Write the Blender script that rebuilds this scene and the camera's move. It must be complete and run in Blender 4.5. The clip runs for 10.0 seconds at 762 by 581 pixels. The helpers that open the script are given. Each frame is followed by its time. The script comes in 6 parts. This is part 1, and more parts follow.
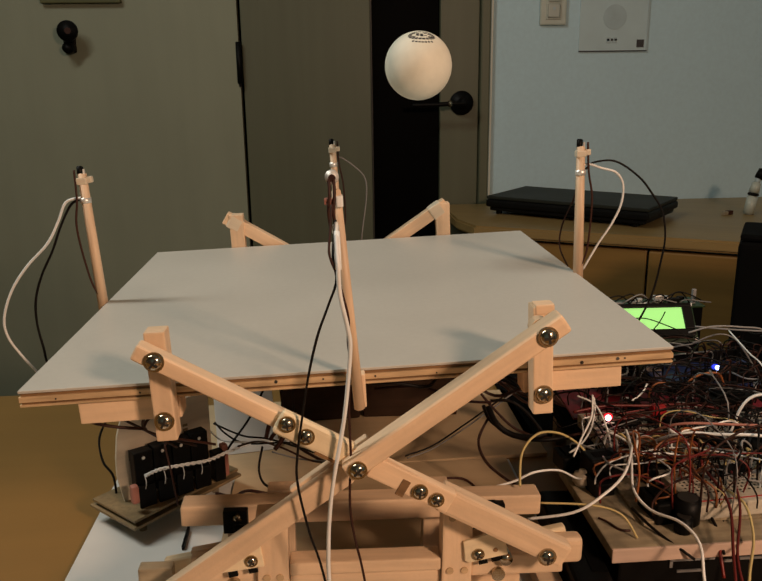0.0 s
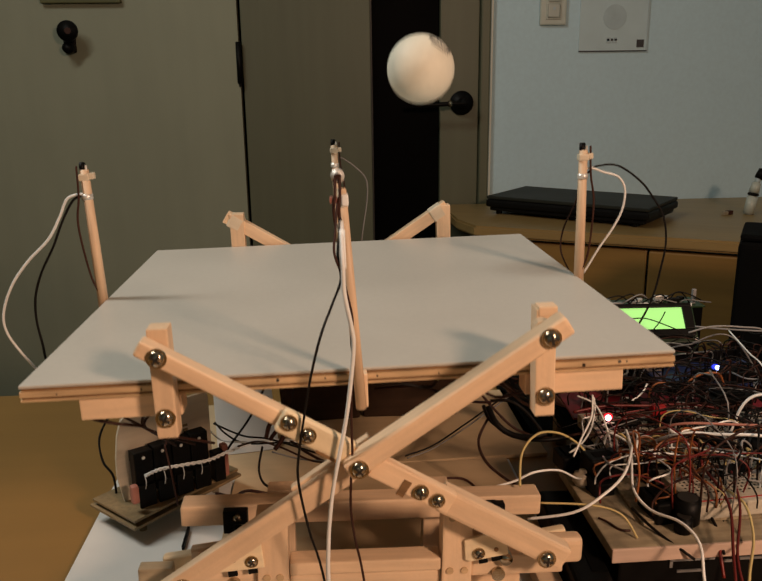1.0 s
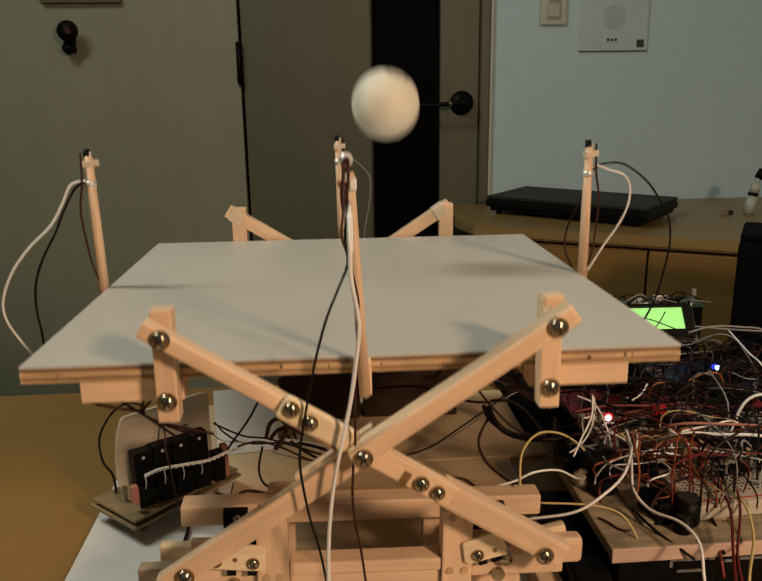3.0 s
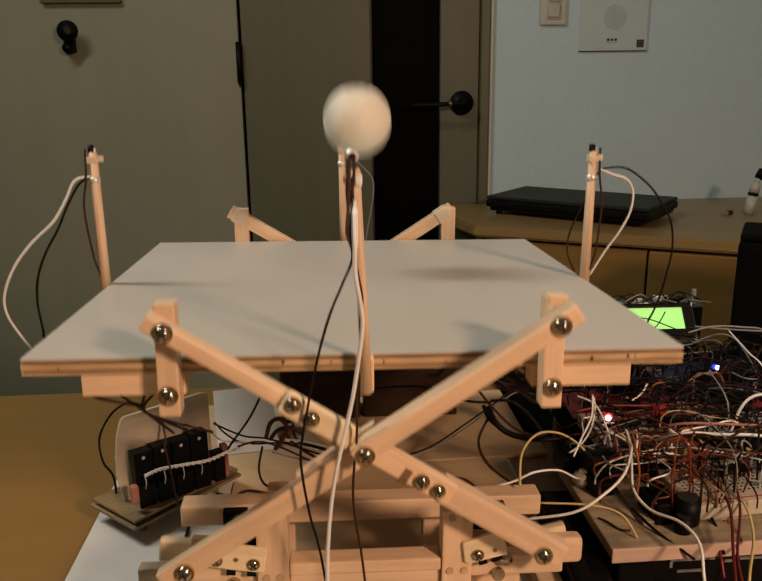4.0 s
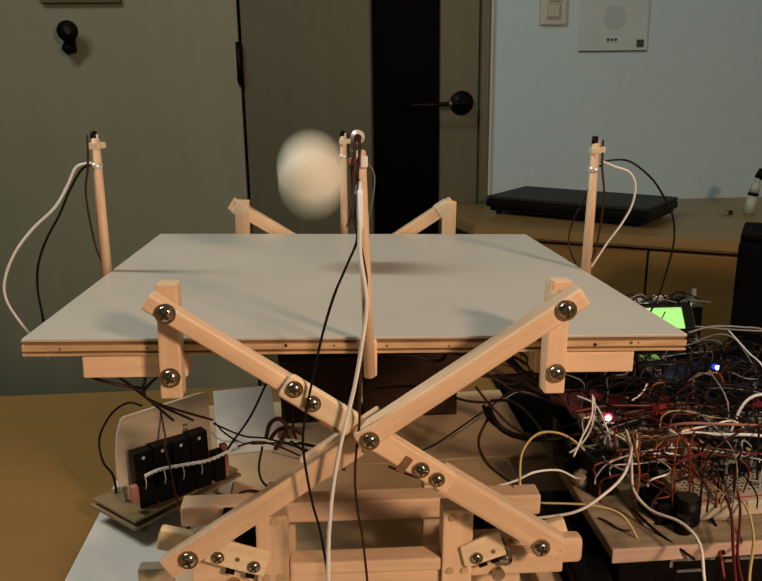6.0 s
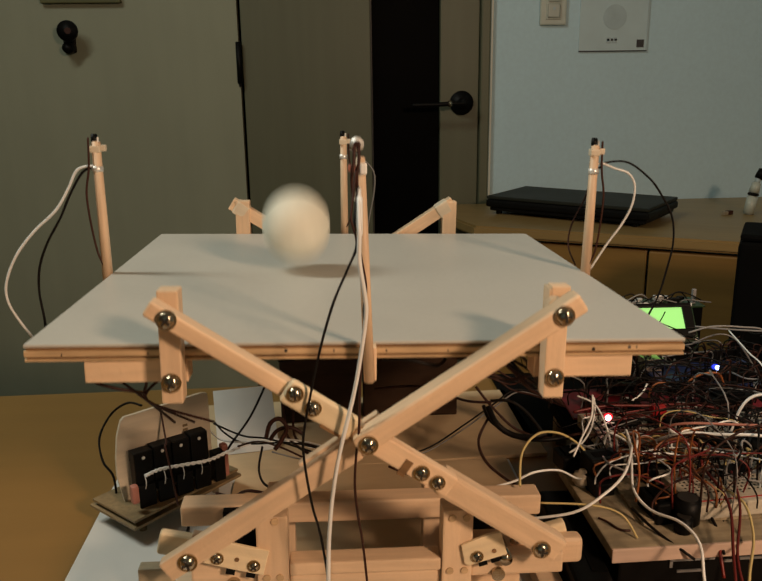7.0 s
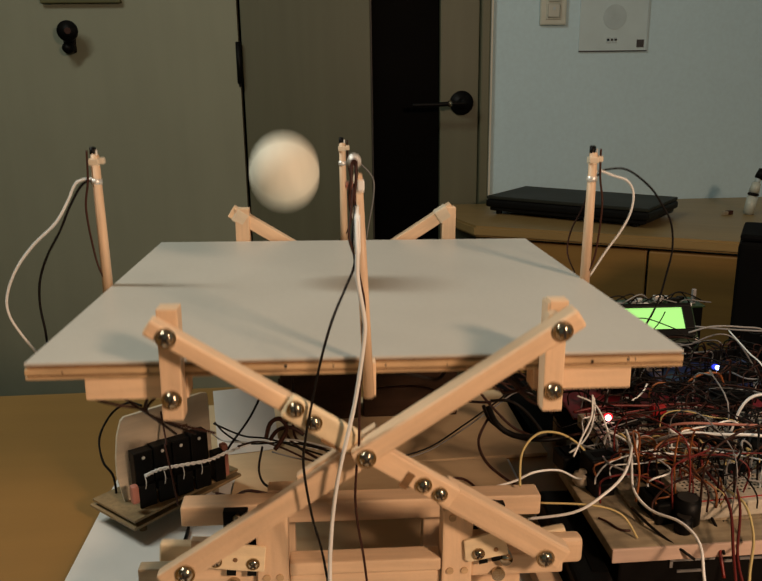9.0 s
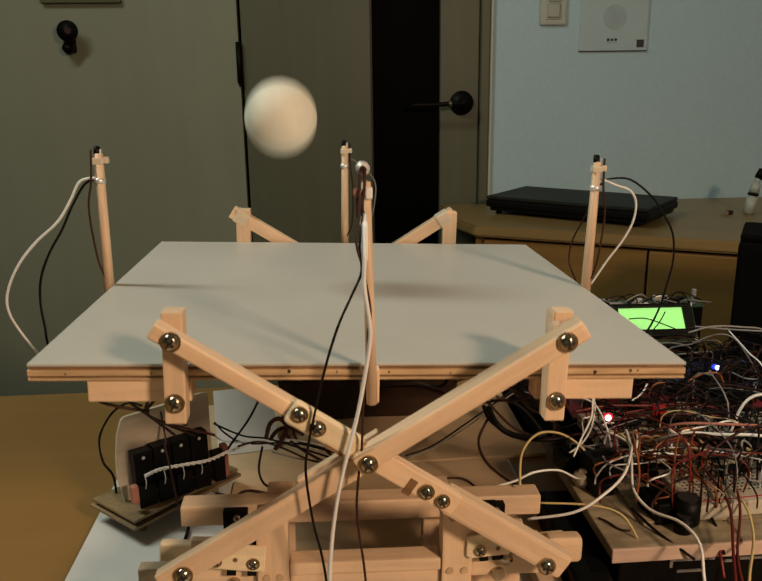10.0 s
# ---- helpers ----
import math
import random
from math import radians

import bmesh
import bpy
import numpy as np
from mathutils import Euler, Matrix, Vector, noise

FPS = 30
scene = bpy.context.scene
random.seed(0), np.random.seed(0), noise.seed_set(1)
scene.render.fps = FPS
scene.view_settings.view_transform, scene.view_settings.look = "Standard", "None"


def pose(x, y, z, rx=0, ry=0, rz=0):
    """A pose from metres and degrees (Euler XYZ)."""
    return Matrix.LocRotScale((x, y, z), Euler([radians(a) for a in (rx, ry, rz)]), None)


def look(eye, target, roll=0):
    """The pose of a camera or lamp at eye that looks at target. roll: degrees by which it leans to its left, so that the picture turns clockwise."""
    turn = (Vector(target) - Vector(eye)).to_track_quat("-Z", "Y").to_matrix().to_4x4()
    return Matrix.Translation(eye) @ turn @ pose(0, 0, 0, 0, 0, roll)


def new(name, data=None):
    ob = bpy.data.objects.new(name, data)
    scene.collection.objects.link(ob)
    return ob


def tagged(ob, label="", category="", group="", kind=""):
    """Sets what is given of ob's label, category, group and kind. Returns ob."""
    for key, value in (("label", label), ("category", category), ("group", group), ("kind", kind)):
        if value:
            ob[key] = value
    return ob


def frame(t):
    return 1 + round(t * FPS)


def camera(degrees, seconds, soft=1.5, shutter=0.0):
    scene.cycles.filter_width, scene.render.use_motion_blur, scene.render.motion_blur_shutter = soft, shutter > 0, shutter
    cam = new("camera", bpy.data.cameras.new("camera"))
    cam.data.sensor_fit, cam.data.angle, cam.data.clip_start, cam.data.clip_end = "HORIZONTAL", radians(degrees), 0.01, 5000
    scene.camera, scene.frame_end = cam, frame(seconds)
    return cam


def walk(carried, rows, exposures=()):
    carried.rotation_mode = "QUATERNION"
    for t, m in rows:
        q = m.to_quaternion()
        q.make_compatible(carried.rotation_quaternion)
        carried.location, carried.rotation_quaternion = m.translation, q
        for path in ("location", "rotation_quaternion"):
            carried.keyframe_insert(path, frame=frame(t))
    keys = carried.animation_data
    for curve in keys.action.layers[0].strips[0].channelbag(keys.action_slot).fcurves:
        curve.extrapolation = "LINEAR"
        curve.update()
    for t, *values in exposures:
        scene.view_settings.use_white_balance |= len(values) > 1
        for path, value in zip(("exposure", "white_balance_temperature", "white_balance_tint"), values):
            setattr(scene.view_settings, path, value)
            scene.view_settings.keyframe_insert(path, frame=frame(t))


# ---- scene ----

# ---------------------------------------------------------------- camera
cam = camera(51.95, 10.0, soft=1.5, shutter=1.0)
EYE = (-0.0134, -0.2945, 0.2516)
VIEW = look(EYE, (0.0531, 0.6695, -0.0061), -0.8)
# the clip's camera drifts in brightness and white balance: seconds, stops, kelvin, tint
DRIFT = [(0.0, -0.22, 6650, 24), (0.5, -0.21, 6400, 19), (1.0, -0.15, 6700, 27), (1.5, -0.19, 6400, 11), (2.0, -0.18, 6650, 21), (2.5, -0.21, 6650, 19),
         (3.2, -0.18, 6700, 21), (4.0, -0.15, 6950, 29), (4.5, -0.22, 6500, 9), (5.0, -0.12, 6750, 22), (5.5, -0.14, 6700, 25), (6.2, -0.16, 6650, 21),
         (7.0, -0.21, 6650, 19), (7.5, -0.16, 6600, 19), (8.0, -0.16, 6650, 21), (8.5, -0.13, 6650, 21), (9.0, -0.13, 6650, 21), (9.5, -0.13, 6700, 22),
         (10.0, -0.18, 6500, 16)]
walk(cam, [(0.0, VIEW), (10.0, VIEW)], DRIFT)

# ---------------------------------------------------------------- light
world = bpy.data.worlds.new("room_air")
scene.world = world
world.use_nodes = True
world.node_tree.nodes["Background"].inputs[0].default_value = (0.8, 0.85, 0.9, 1)
world.node_tree.nodes["Background"].inputs[1].default_value = 0.002


def area(name, eye, target, w, h, watts, colour):
    data = bpy.data.lights.new(name, "AREA")
    data.shape, data.size, data.size_y = "RECTANGLE", w, h
    data.energy, data.color = watts, colour
    ob = new(name, data)
    ob.matrix_world = look(eye, target)
    return ob


# ceiling tube light over the left of the table, a warm reading lamp at the right behind the camera
area("ceiling_tube_light", (-0.82, 0.22, 1.28), (0, 0.13, 0.14), 0.18, 0.66, 11.2, (0.91, 1.0, 0.84))
area("reading_lamp", (0.604, -0.838, 0.647), (0, 0.08, 0.10), 0.14, 0.14, 10.8, (1.0, 0.695, 0.43))


# ---------------------------------------------------------------- materials
def material(name, colour, rough=0.5, metal=0.0, spec=0.5, grain=0.0, grain_scale=(60, 60, 60), blotch=0.0,
             blotch_scale=8.0, bump=0.0, bump_scale=400.0, emit=None, emit_power=0.0, vary=0.0, coords="Object"):
    m = bpy.data.materials.new(name)
    m.use_nodes = True
    nt = m.node_tree
    b = nt.nodes["Principled BSDF"]
    b.inputs["Roughness"].default_value = rough
    b.inputs["Metallic"].default_value = metal
    b.inputs["Specular IOR Level"].default_value = spec
    b.inputs["Base Color"].default_value = (*colour, 1)
    tc = nt.nodes.new("ShaderNodeTexCoord")
    col = None

    def mul(value_socket, lo, hi, previous):
        ramp = nt.nodes.new("ShaderNodeMapRange")
        ramp.inputs[1].default_value, ramp.inputs[2].default_value = 0.3, 0.7
        ramp.inputs[3].default_value, ramp.inputs[4].default_value = lo, hi
        nt.links.new(value_socket, ramp.inputs[0])
        v = nt.nodes.new("ShaderNodeVectorMath")
        v.operation = "SCALE"
        if previous is None:
            v.inputs[0].default_value = colour
        else:
            nt.links.new(previous, v.inputs[0])
        nt.links.new(ramp.outputs[0], v.inputs["Scale"])
        return v.outputs[0]

    if grain:
        mp = nt.nodes.new("ShaderNodeMapping")
        mp.inputs["Scale"].default_value = grain_scale
        nt.links.new(tc.outputs[coords], mp.inputs[0])
        n = nt.nodes.new("ShaderNodeTexNoise")
        n.inputs["Scale"].default_value, n.inputs["Detail"].default_value = 1.0, 4.0
        nt.links.new(mp.outputs[0], n.inputs["Vector"])
        col = mul(n.outputs[0], 1 - grain, 1 + grain, col)
    if blotch:
        n = nt.nodes.new("ShaderNodeTexNoise")
        n.inputs["Scale"].default_value, n.inputs["Detail"].default_value = blotch_scale, 3.0
        nt.links.new(tc.outputs[coords], n.inputs["Vector"])
        col = mul(n.outputs[0], 1 - blotch, 1 + blotch, col)
        rr = nt.nodes.new("ShaderNodeMapRange")
        rr.inputs[3].default_value, rr.inputs[4].default_value = max(rough - 0.1, 0.02), min(rough + 0.1, 1)
        nt.links.new(n.outputs[0], rr.inputs[0])
        nt.links.new(rr.outputs[0], b.inputs["Roughness"])
    if vary:
        oi = nt.nodes.new("ShaderNodeObjectInfo")
        col = mul(oi.outputs["Random"], 1 - vary, 1 + vary, col)
    if col is not None:
        nt.links.new(col, b.inputs["Base Color"])
    if bump:
        n = nt.nodes.new("ShaderNodeTexNoise")
        n.inputs["Scale"].default_value, n.inputs["Detail"].default_value = bump_scale, 3.0
        nt.links.new(tc.outputs[coords], n.inputs["Vector"])
        bp = nt.nodes.new("ShaderNodeBump")
        bp.inputs["Strength"].default_value, bp.inputs["Distance"].default_value = bump, 0.001
        nt.links.new(n.outputs[0], bp.inputs["Height"])
        nt.links.new(bp.outputs[0], b.inputs["Normal"])
    if emit:
        b.inputs["Emission Color"].default_value = (*emit, 1)
        b.inputs["Emission Strength"].default_value = emit_power
    return m


M_WOOD = material("cypress_wood", (0.79, 0.575, 0.385), 0.55, grain=0.09, grain_scale=(25, 300, 300), blotch=0.06, blotch_scale=30, bump=0.15, vary=0.06)
M_WOOD_UP = material("cypress_wood_upright", (0.79, 0.575, 0.385), 0.55, grain=0.09, grain_scale=(300, 300, 25), blotch=0.06, blotch_scale=30, bump=0.15, vary=0.06)
M_STICK = material("round_dowel_wood", (0.73, 0.53, 0.36), 0.5, grain=0.15, grain_scale=(400, 400, 30), blotch=0.08, blotch_scale=40)
M_WOOD_PALE = material("pale_splice_wood", (0.83, 0.69, 0.47), 0.55, grain=0.08, grain_scale=(25, 300, 300), blotch=0.06, blotch_scale=30, bump=0.15)
M_PALE = material("pale_plywood", (0.70, 0.61, 0.475), 0.6, grain=0.1, grain_scale=(20, 200, 200), blotch=0.08, blotch_scale=20)
M_TAN = material("tan_cardboard", (0.53, 0.39, 0.235), 0.7, grain=0.03, grain_scale=(60, 200, 60), blotch=0.08, blotch_scale=14)
M_PLATE = material("white_melamine", (0.555, 0.545, 0.50), 0.42, grain=0.02, grain_scale=(300, 300, 300), blotch=0.04, blotch_scale=12, bump=0.05, bump_scale=900)
M_PLY_LIGHT = material("plywood_light_ply", (0.60, 0.42, 0.24), 0.7, grain=0.2, grain_scale=(60, 400, 500), blotch=0.1, blotch_scale=40)
M_PLY_DARK = material("plywood_dark_ply", (0.22, 0.12, 0.05), 0.75, grain=0.3, grain_scale=(60, 400, 500))
M_TABLE = material("honey_laminate", (0.245, 0.129, 0.030), 0.5, grain=0.04, grain_scale=(4, 60, 60), blotch=0.08, blotch_scale=5, bump=0.04)
M_DESK = material("brown_desk_laminate", (0.27, 0.18, 0.068), 0.4, grain=0.10, grain_scale=(4, 60, 60), blotch=0.08, blotch_scale=4)
M_DESK_FRONT = material("brown_desk_front", (0.235, 0.132, 0.034), 0.45, grain=0.10, grain_scale=(4, 60, 60), blotch=0.1, blotch_scale=5)
M_WALL_GREY = material("olive_grey_paint", (0.232, 0.247, 0.178), 0.6, grain=0.03, grain_scale=(30, 30, 4), blotch=0.05, blotch_scale=3, bump=0.1, bump_scale=250)
M_WALL_WHITE = material("white_wallpaper", (0.475, 0.655, 0.735), 0.8, grain=0.03, grain_scale=(120, 120, 120), blotch=0.03, blotch_scale=3, bump=0.07, bump_scale=350)
M_DOOR = material("door_sheet", (0.097, 0.104, 0.064), 0.5, grain=0.06, grain_scale=(40, 40, 3), blotch=0.05, blotch_scale=3)
M_TRIM = material("pale_trim_paint", (0.55, 0.54, 0.46), 0.5, blotch=0.05, blotch_scale=10)
M_FLOOR = material("dark_floor", (0.12, 0.09, 0.06), 0.5, grain=0.15, grain_scale=(6, 60, 6), blotch=0.1)
M_CEIL = material("ceiling_paint", (0.7, 0.69, 0.65), 0.9, blotch=0.03, bump=0.1)
M_BLACKGLASS = material("dark_room_glass", (0.001, 0.001, 0.001), 0.5, spec=0.03, blotch=0.1)
M_BLACK = material("black_plastic", (0.003, 0.003, 0.003), 0.5, spec=0.14, blotch=0.15, blotch_scale=60)
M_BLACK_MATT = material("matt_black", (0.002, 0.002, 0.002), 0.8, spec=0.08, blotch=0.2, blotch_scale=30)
M_LAPTOP = material("dark_lid_plastic", (0.016, 0.018, 0.014), 0.55, spec=0.2, grain=0.08, grain_scale=(200, 200, 200), blotch=0.1)
M_STEEL = material("zinc_plated_steel", (0.46, 0.39, 0.29), 0.20, metal=1.0, blotch=0.1, blotch_scale=300)
M_DARK_STEEL = material("slot_shadow_steel", (0.05, 0.045, 0.04), 0.5, metal=0.6)
M_SOLDER = material("solder_metal", (0.88, 0.87, 0.84), 0.38, metal=0.55, blotch=0.15, blotch_scale=300)
M_WHITE_BOARD = material("white_coated_board", (0.66, 0.66, 0.64), 0.5, grain=0.03, grain_scale=(40, 40, 40), blotch=0.06, blotch_scale=10)
M_BALL = material("celluloid_ball", (0.81, 0.80, 0.685), 0.6, grain=0.03, grain_scale=(200, 200, 200), blotch=0.04, blotch_scale=60)
M_INK = material("dark_print_ink", (0.03, 0.03, 0.035), 0.5, blotch=0.2, blotch_scale=200)
M_ALU = material("brushed_aluminium", (0.40, 0.38, 0.35), 0.45, metal=0.85, grain=0.1, grain_scale=(20, 400, 400), blotch=0.1, blotch_scale=30)
M_PCB_TAN = material("tan_perfboard", (0.23, 0.165, 0.085), 0.5, grain=0.15, grain_scale=(400, 400, 400), blotch=0.15, blotch_scale=60)
M_PCB_GREEN = material("green_circuit_board", (0.010, 0.038, 0.012), 0.4, grain=0.25, grain_scale=(300, 300, 300), blotch=0.2, blotch_scale=80)
M_PCB_RED = material("red_circuit_board", (0.20, 0.012, 0.02), 0.4, grain=0.25, grain_scale=(300, 300, 300), blotch=0.2, blotch_scale=80)
M_PCB_BLUE = material("blue_circuit_board", (0.02, 0.035, 0.12), 0.4, grain=0.25, grain_scale=(300, 300, 300), blotch=0.2, blotch_scale=80)
# dark brown that carries the shade under the plate
M_UNDER_SHADE = material("under_plate_shade_brown", (0.035, 0.018, 0.010), 0.6, spec=0.2, grain=0.2, grain_scale=(40, 200, 200), blotch=0.3, blotch_scale=40)
M_RED = material("red_plastic", (0.45, 0.02, 0.02), 0.4, blotch=0.1, blotch_scale=60)
M_BREAD = material("ivory_breadboard", (0.48, 0.44, 0.36), 0.55, grain=0.12, grain_scale=(350, 350, 350), blotch=0.15, blotch_scale=40)
M_KHAKI = material("khaki_perfboard", (0.30, 0.245, 0.16), 0.55, grain=0.3, grain_scale=(350, 350, 350), blotch=0.45, blotch_scale=70)
M_SHELF = material("beige_chipboard", (0.33, 0.275, 0.185), 0.6, grain=0.2, grain_scale=(30, 200, 200), blotch=0.35, blotch_scale=60)
M_W_WHITE = material("white_wire_sleeve", (0.90, 0.93, 0.93), 0.45, vary=0.1, blotch=0.05, blotch_scale=80)
M_W_YELLOW = material("yellow_wire_sleeve", (0.62, 0.50, 0.22), 0.45, vary=0.1, blotch=0.05, blotch_scale=80)
M_W_BLACK = material("black_wire_sleeve", (0.006, 0.0045, 0.004), 0.55, spec=0.2, vary=0.2, blotch=0.1, blotch_scale=80)
M_W_BROWN = material("brown_wire_sleeve", (0.040, 0.014, 0.009), 0.55, spec=0.25, vary=0.2, blotch=0.1, blotch_scale=80)
M_W_RED = material("red_wire_sleeve", (0.17, 0.016, 0.012), 0.45, vary=0.2, blotch=0.1, blotch_scale=80)
M_W_ORANGE = material("orange_wire_sleeve", (0.28, 0.09, 0.025), 0.45, vary=0.2, blotch=0.1, blotch_scale=80)
M_W_GREY = material("grey_wire_sleeve", (0.22, 0.22, 0.22), 0.45, vary=0.2, blotch=0.1, blotch_scale=80)
M_PINK = material("pink_terminal_plastic", (0.40, 0.16, 0.12), 0.5, blotch=0.15, blotch_scale=80)
M_LCD = material("lit_green_display", (0.12, 0.5, 0.06), 0.3, emit=(0.40, 0.86, 0.26), emit_power=0.95)
M_LED_RED = material("red_led_glow", (1, 0.3, 0.3), 0.3, emit=(1.0, 0.40, 0.40), emit_power=8.0)
# emissive colours that draw the halo around the two lit lamps
M_HALO_RED = material("red_lamp_halo", (0.5, 0.02, 0.02), 0.3, emit=(1.0, 0.02, 0.03), emit_power=1.2)
M_HALO_BLUE = material("blue_lamp_halo", (0.02, 0.05, 0.5), 0.3, emit=(0.03, 0.06, 1.0), emit_power=0.9)
M_LED_BLUE = material("blue_led_glow", (0.5, 0.6, 1), 0.3, emit=(0.35, 0.50, 1.0), emit_power=8.0)
M_PAPER = material("poster_paper", (0.47, 0.60, 0.635), 0.7, blotch=0.04, blotch_scale=20)
M_POSTER_GREY = material("grey_print", (0.395, 0.50, 0.53), 0.7, blotch=0.1, blotch_scale=30)
M_SIGN = material("dark_olive_board", (0.075, 0.075, 0.025), 0.6, blotch=0.2, blotch_scale=20)
M_SWITCH = material("ivory_switch_plastic", (0.43, 0.475, 0.42), 0.4, blotch=0.05, blotch_scale=60)
M_SWITCH_D = material("switch_rocker_plastic", (0.39, 0.425, 0.38), 0.4, blotch=0.05, blotch_scale=60)


# ---------------------------------------------------------------- mesh helpers
def part(name, bm, mat, parent=None, label="", smooth=False):
    me = bpy.data.meshes.new(name)
    bm.normal_update()
    bm.to_mesh(me)
    bm.free()
    me.materials.append(mat)
    if smooth:
        for p in me.polygons:
            p.use_smooth = True
    ob = new(name, me)
    if parent is not None:
        ob.parent = parent
    if label:
        ob["label"] = label
    return ob


def root(name, label, category, m=None, group="", kind=""):
    ob = new(name)
    ob.empty_display_size = 0.01
    if m is not None:
        ob.matrix_world = m
    return tagged(ob, label, category, group, kind)


def box(x0, x1, y0, y1, z0, z1, bevel=0.0006, bm=None, m=None, seg=2):
    b = bmesh.new()
    bmesh.ops.create_cube(b, size=1.0)
    for v in b.verts:
        v.co = Vector((x0 + (v.co.x + 0.5) * (x1 - x0), y0 + (v.co.y + 0.5) * (y1 - y0), z0 + (v.co.z + 0.5) * (z1 - z0)))
    if bevel:
        bmesh.ops.bevel(b, geom=b.edges[:], offset=bevel, segments=seg, affect="EDGES", profile=0.6)
    if m is not None:
        b.transform(m)
    return join(bm, b)


def join(bm, b):
    if bm is None:
        return b
    me = bpy.data.meshes.new("joined")
    b.to_mesh(me)
    b.free()
    bm.from_mesh(me)
    bpy.data.meshes.remove(me)
    return bm


def rod(a, c, r0, r1=None, seg=16, bevel=0.0, bm=None):
    a, c = Vector(a), Vector(c)
    b = bmesh.new()
    d = c - a
    bmesh.ops.create_cone(b, cap_ends=True, segments=seg, radius1=r0, radius2=r0 if r1 is None else r1, depth=d.length)
    if bevel:
        rims = [e for e in b.edges if all(len(f.verts) > 4 or len(f.verts) == 4 for f in e.link_faces) and any(len(f.verts) > 4 for f in e.link_faces)]
        bmesh.ops.bevel(b, geom=rims, offset=bevel, segments=2, affect="EDGES")
    q = Vector((0, 0, 1)).rotation_difference(d.normalized()).to_matrix().to_4x4()
    b.transform(Matrix.Translation((a + c) / 2) @ q)
    return join(bm, b)


def smooth_path(points, steps=6):
    pts = [Vector(p) for p in points]
    out = []
    for i in range(len(pts) - 1):
        p0, p1, p2, p3 = pts[max(i - 1, 0)], pts[i], pts[i + 1], pts[min(i + 2, len(pts) - 1)]
        for k in range(steps):
            t = k / steps
            out.append(0.5 * ((2 * p1) + (p2 - p0) * t + (2 * p0 - 5 * p1 + 4 * p2 - p3) * t * t + (3 * p1 - p0 - 3 * p2 + p3) * t ** 3))
    out.append(pts[-1])
    return out


def tube(points, r, sides=6, steps=6, bm=None):
    """A round wire along a smooth line through the points."""
    path = smooth_path(points, steps)
    b = bmesh.new()
    up = Vector((0.31, 0.17, 0.93)).normalized()
    rings = []
    for i, p in enumerate(path):
        d = (path[min(i + 1, len(path) - 1)] - path[max(i - 1, 0)]).normalized()
        s = d.cross(up)
        if s.length < 1e-3:
            s = d.cross(Vector((1, 0, 0)))
        s.normalize()
        n = s.cross(d)
        rings.append([b.verts.new(p + r * (math.cos(a) * s + math.sin(a) * n)) for a in [2 * math.pi * k / sides for k in range(sides)]])
    for u, v in zip(rings, rings[1:]):
        for k in range(sides):
            b.faces.new((u[k], u[(k + 1) % sides], v[(k + 1) % sides], v[k]))
    b.faces.new(rings[0][::-1])
    b.faces.new(rings[-1])
    return join(bm, b)


def ball_mesh(r, u=32, v=20, squash=1.0):
    b = bmesh.new()
    bmesh.ops.create_uvsphere(b, u_segments=u, v_segments=v, radius=r)
    b.transform(Matrix.Diagonal((1, 1, squash, 1)))
    return b


def screw(parent, x, y, z, r=0.0033, turn=30):
    """A pan head with a cross slot, facing the viewer side (-y), on a washer."""
    b = bmesh.new()
    bmesh.ops.create_uvsphere(b, u_segments=20, v_segments=10, radius=r)
    b.transform(Matrix.Translation((x, y, z)) @ Matrix.Diagonal((1, 0.75, 1, 1)) @ pose(0, 0, 0, 90, 0, 0))
    head = part("screw_head", b, M_STEEL, parent, "shiny zinc pan-head screw", smooth=True)
    b = bmesh.new()
    for a in (turn, turn + 90):
        box(-r * 0.62, r * 0.62, -0.0004, 0.0004, -r * 0.13, r * 0.13, 0, b, Matrix.Translation((x, y - r * 0.70, z)) @ pose(0, 0, 0, 0, a, 0))
    part("slot", b, M_DARK_STEEL, head)
    part("washer", rod((x, y + 0.0002, z), (x, y - 0.0006, z), r * 1.18, seg=20), M_STEEL, head)
    return head


def wire(name, points, r, mat, label, parent=None, steps=6):
    ob = part(name, tube(points, r, 6, steps), mat, parent, label, smooth=True)
    if parent is None:
        tagged(ob, label, "wire")
    return ob


# ---------------------------------------------------------------- the room
WALL_Y = 1.34
def setting(name, bm, mat, label, category):
    return tagged(part(name, bm, mat), label, category, kind="structure")


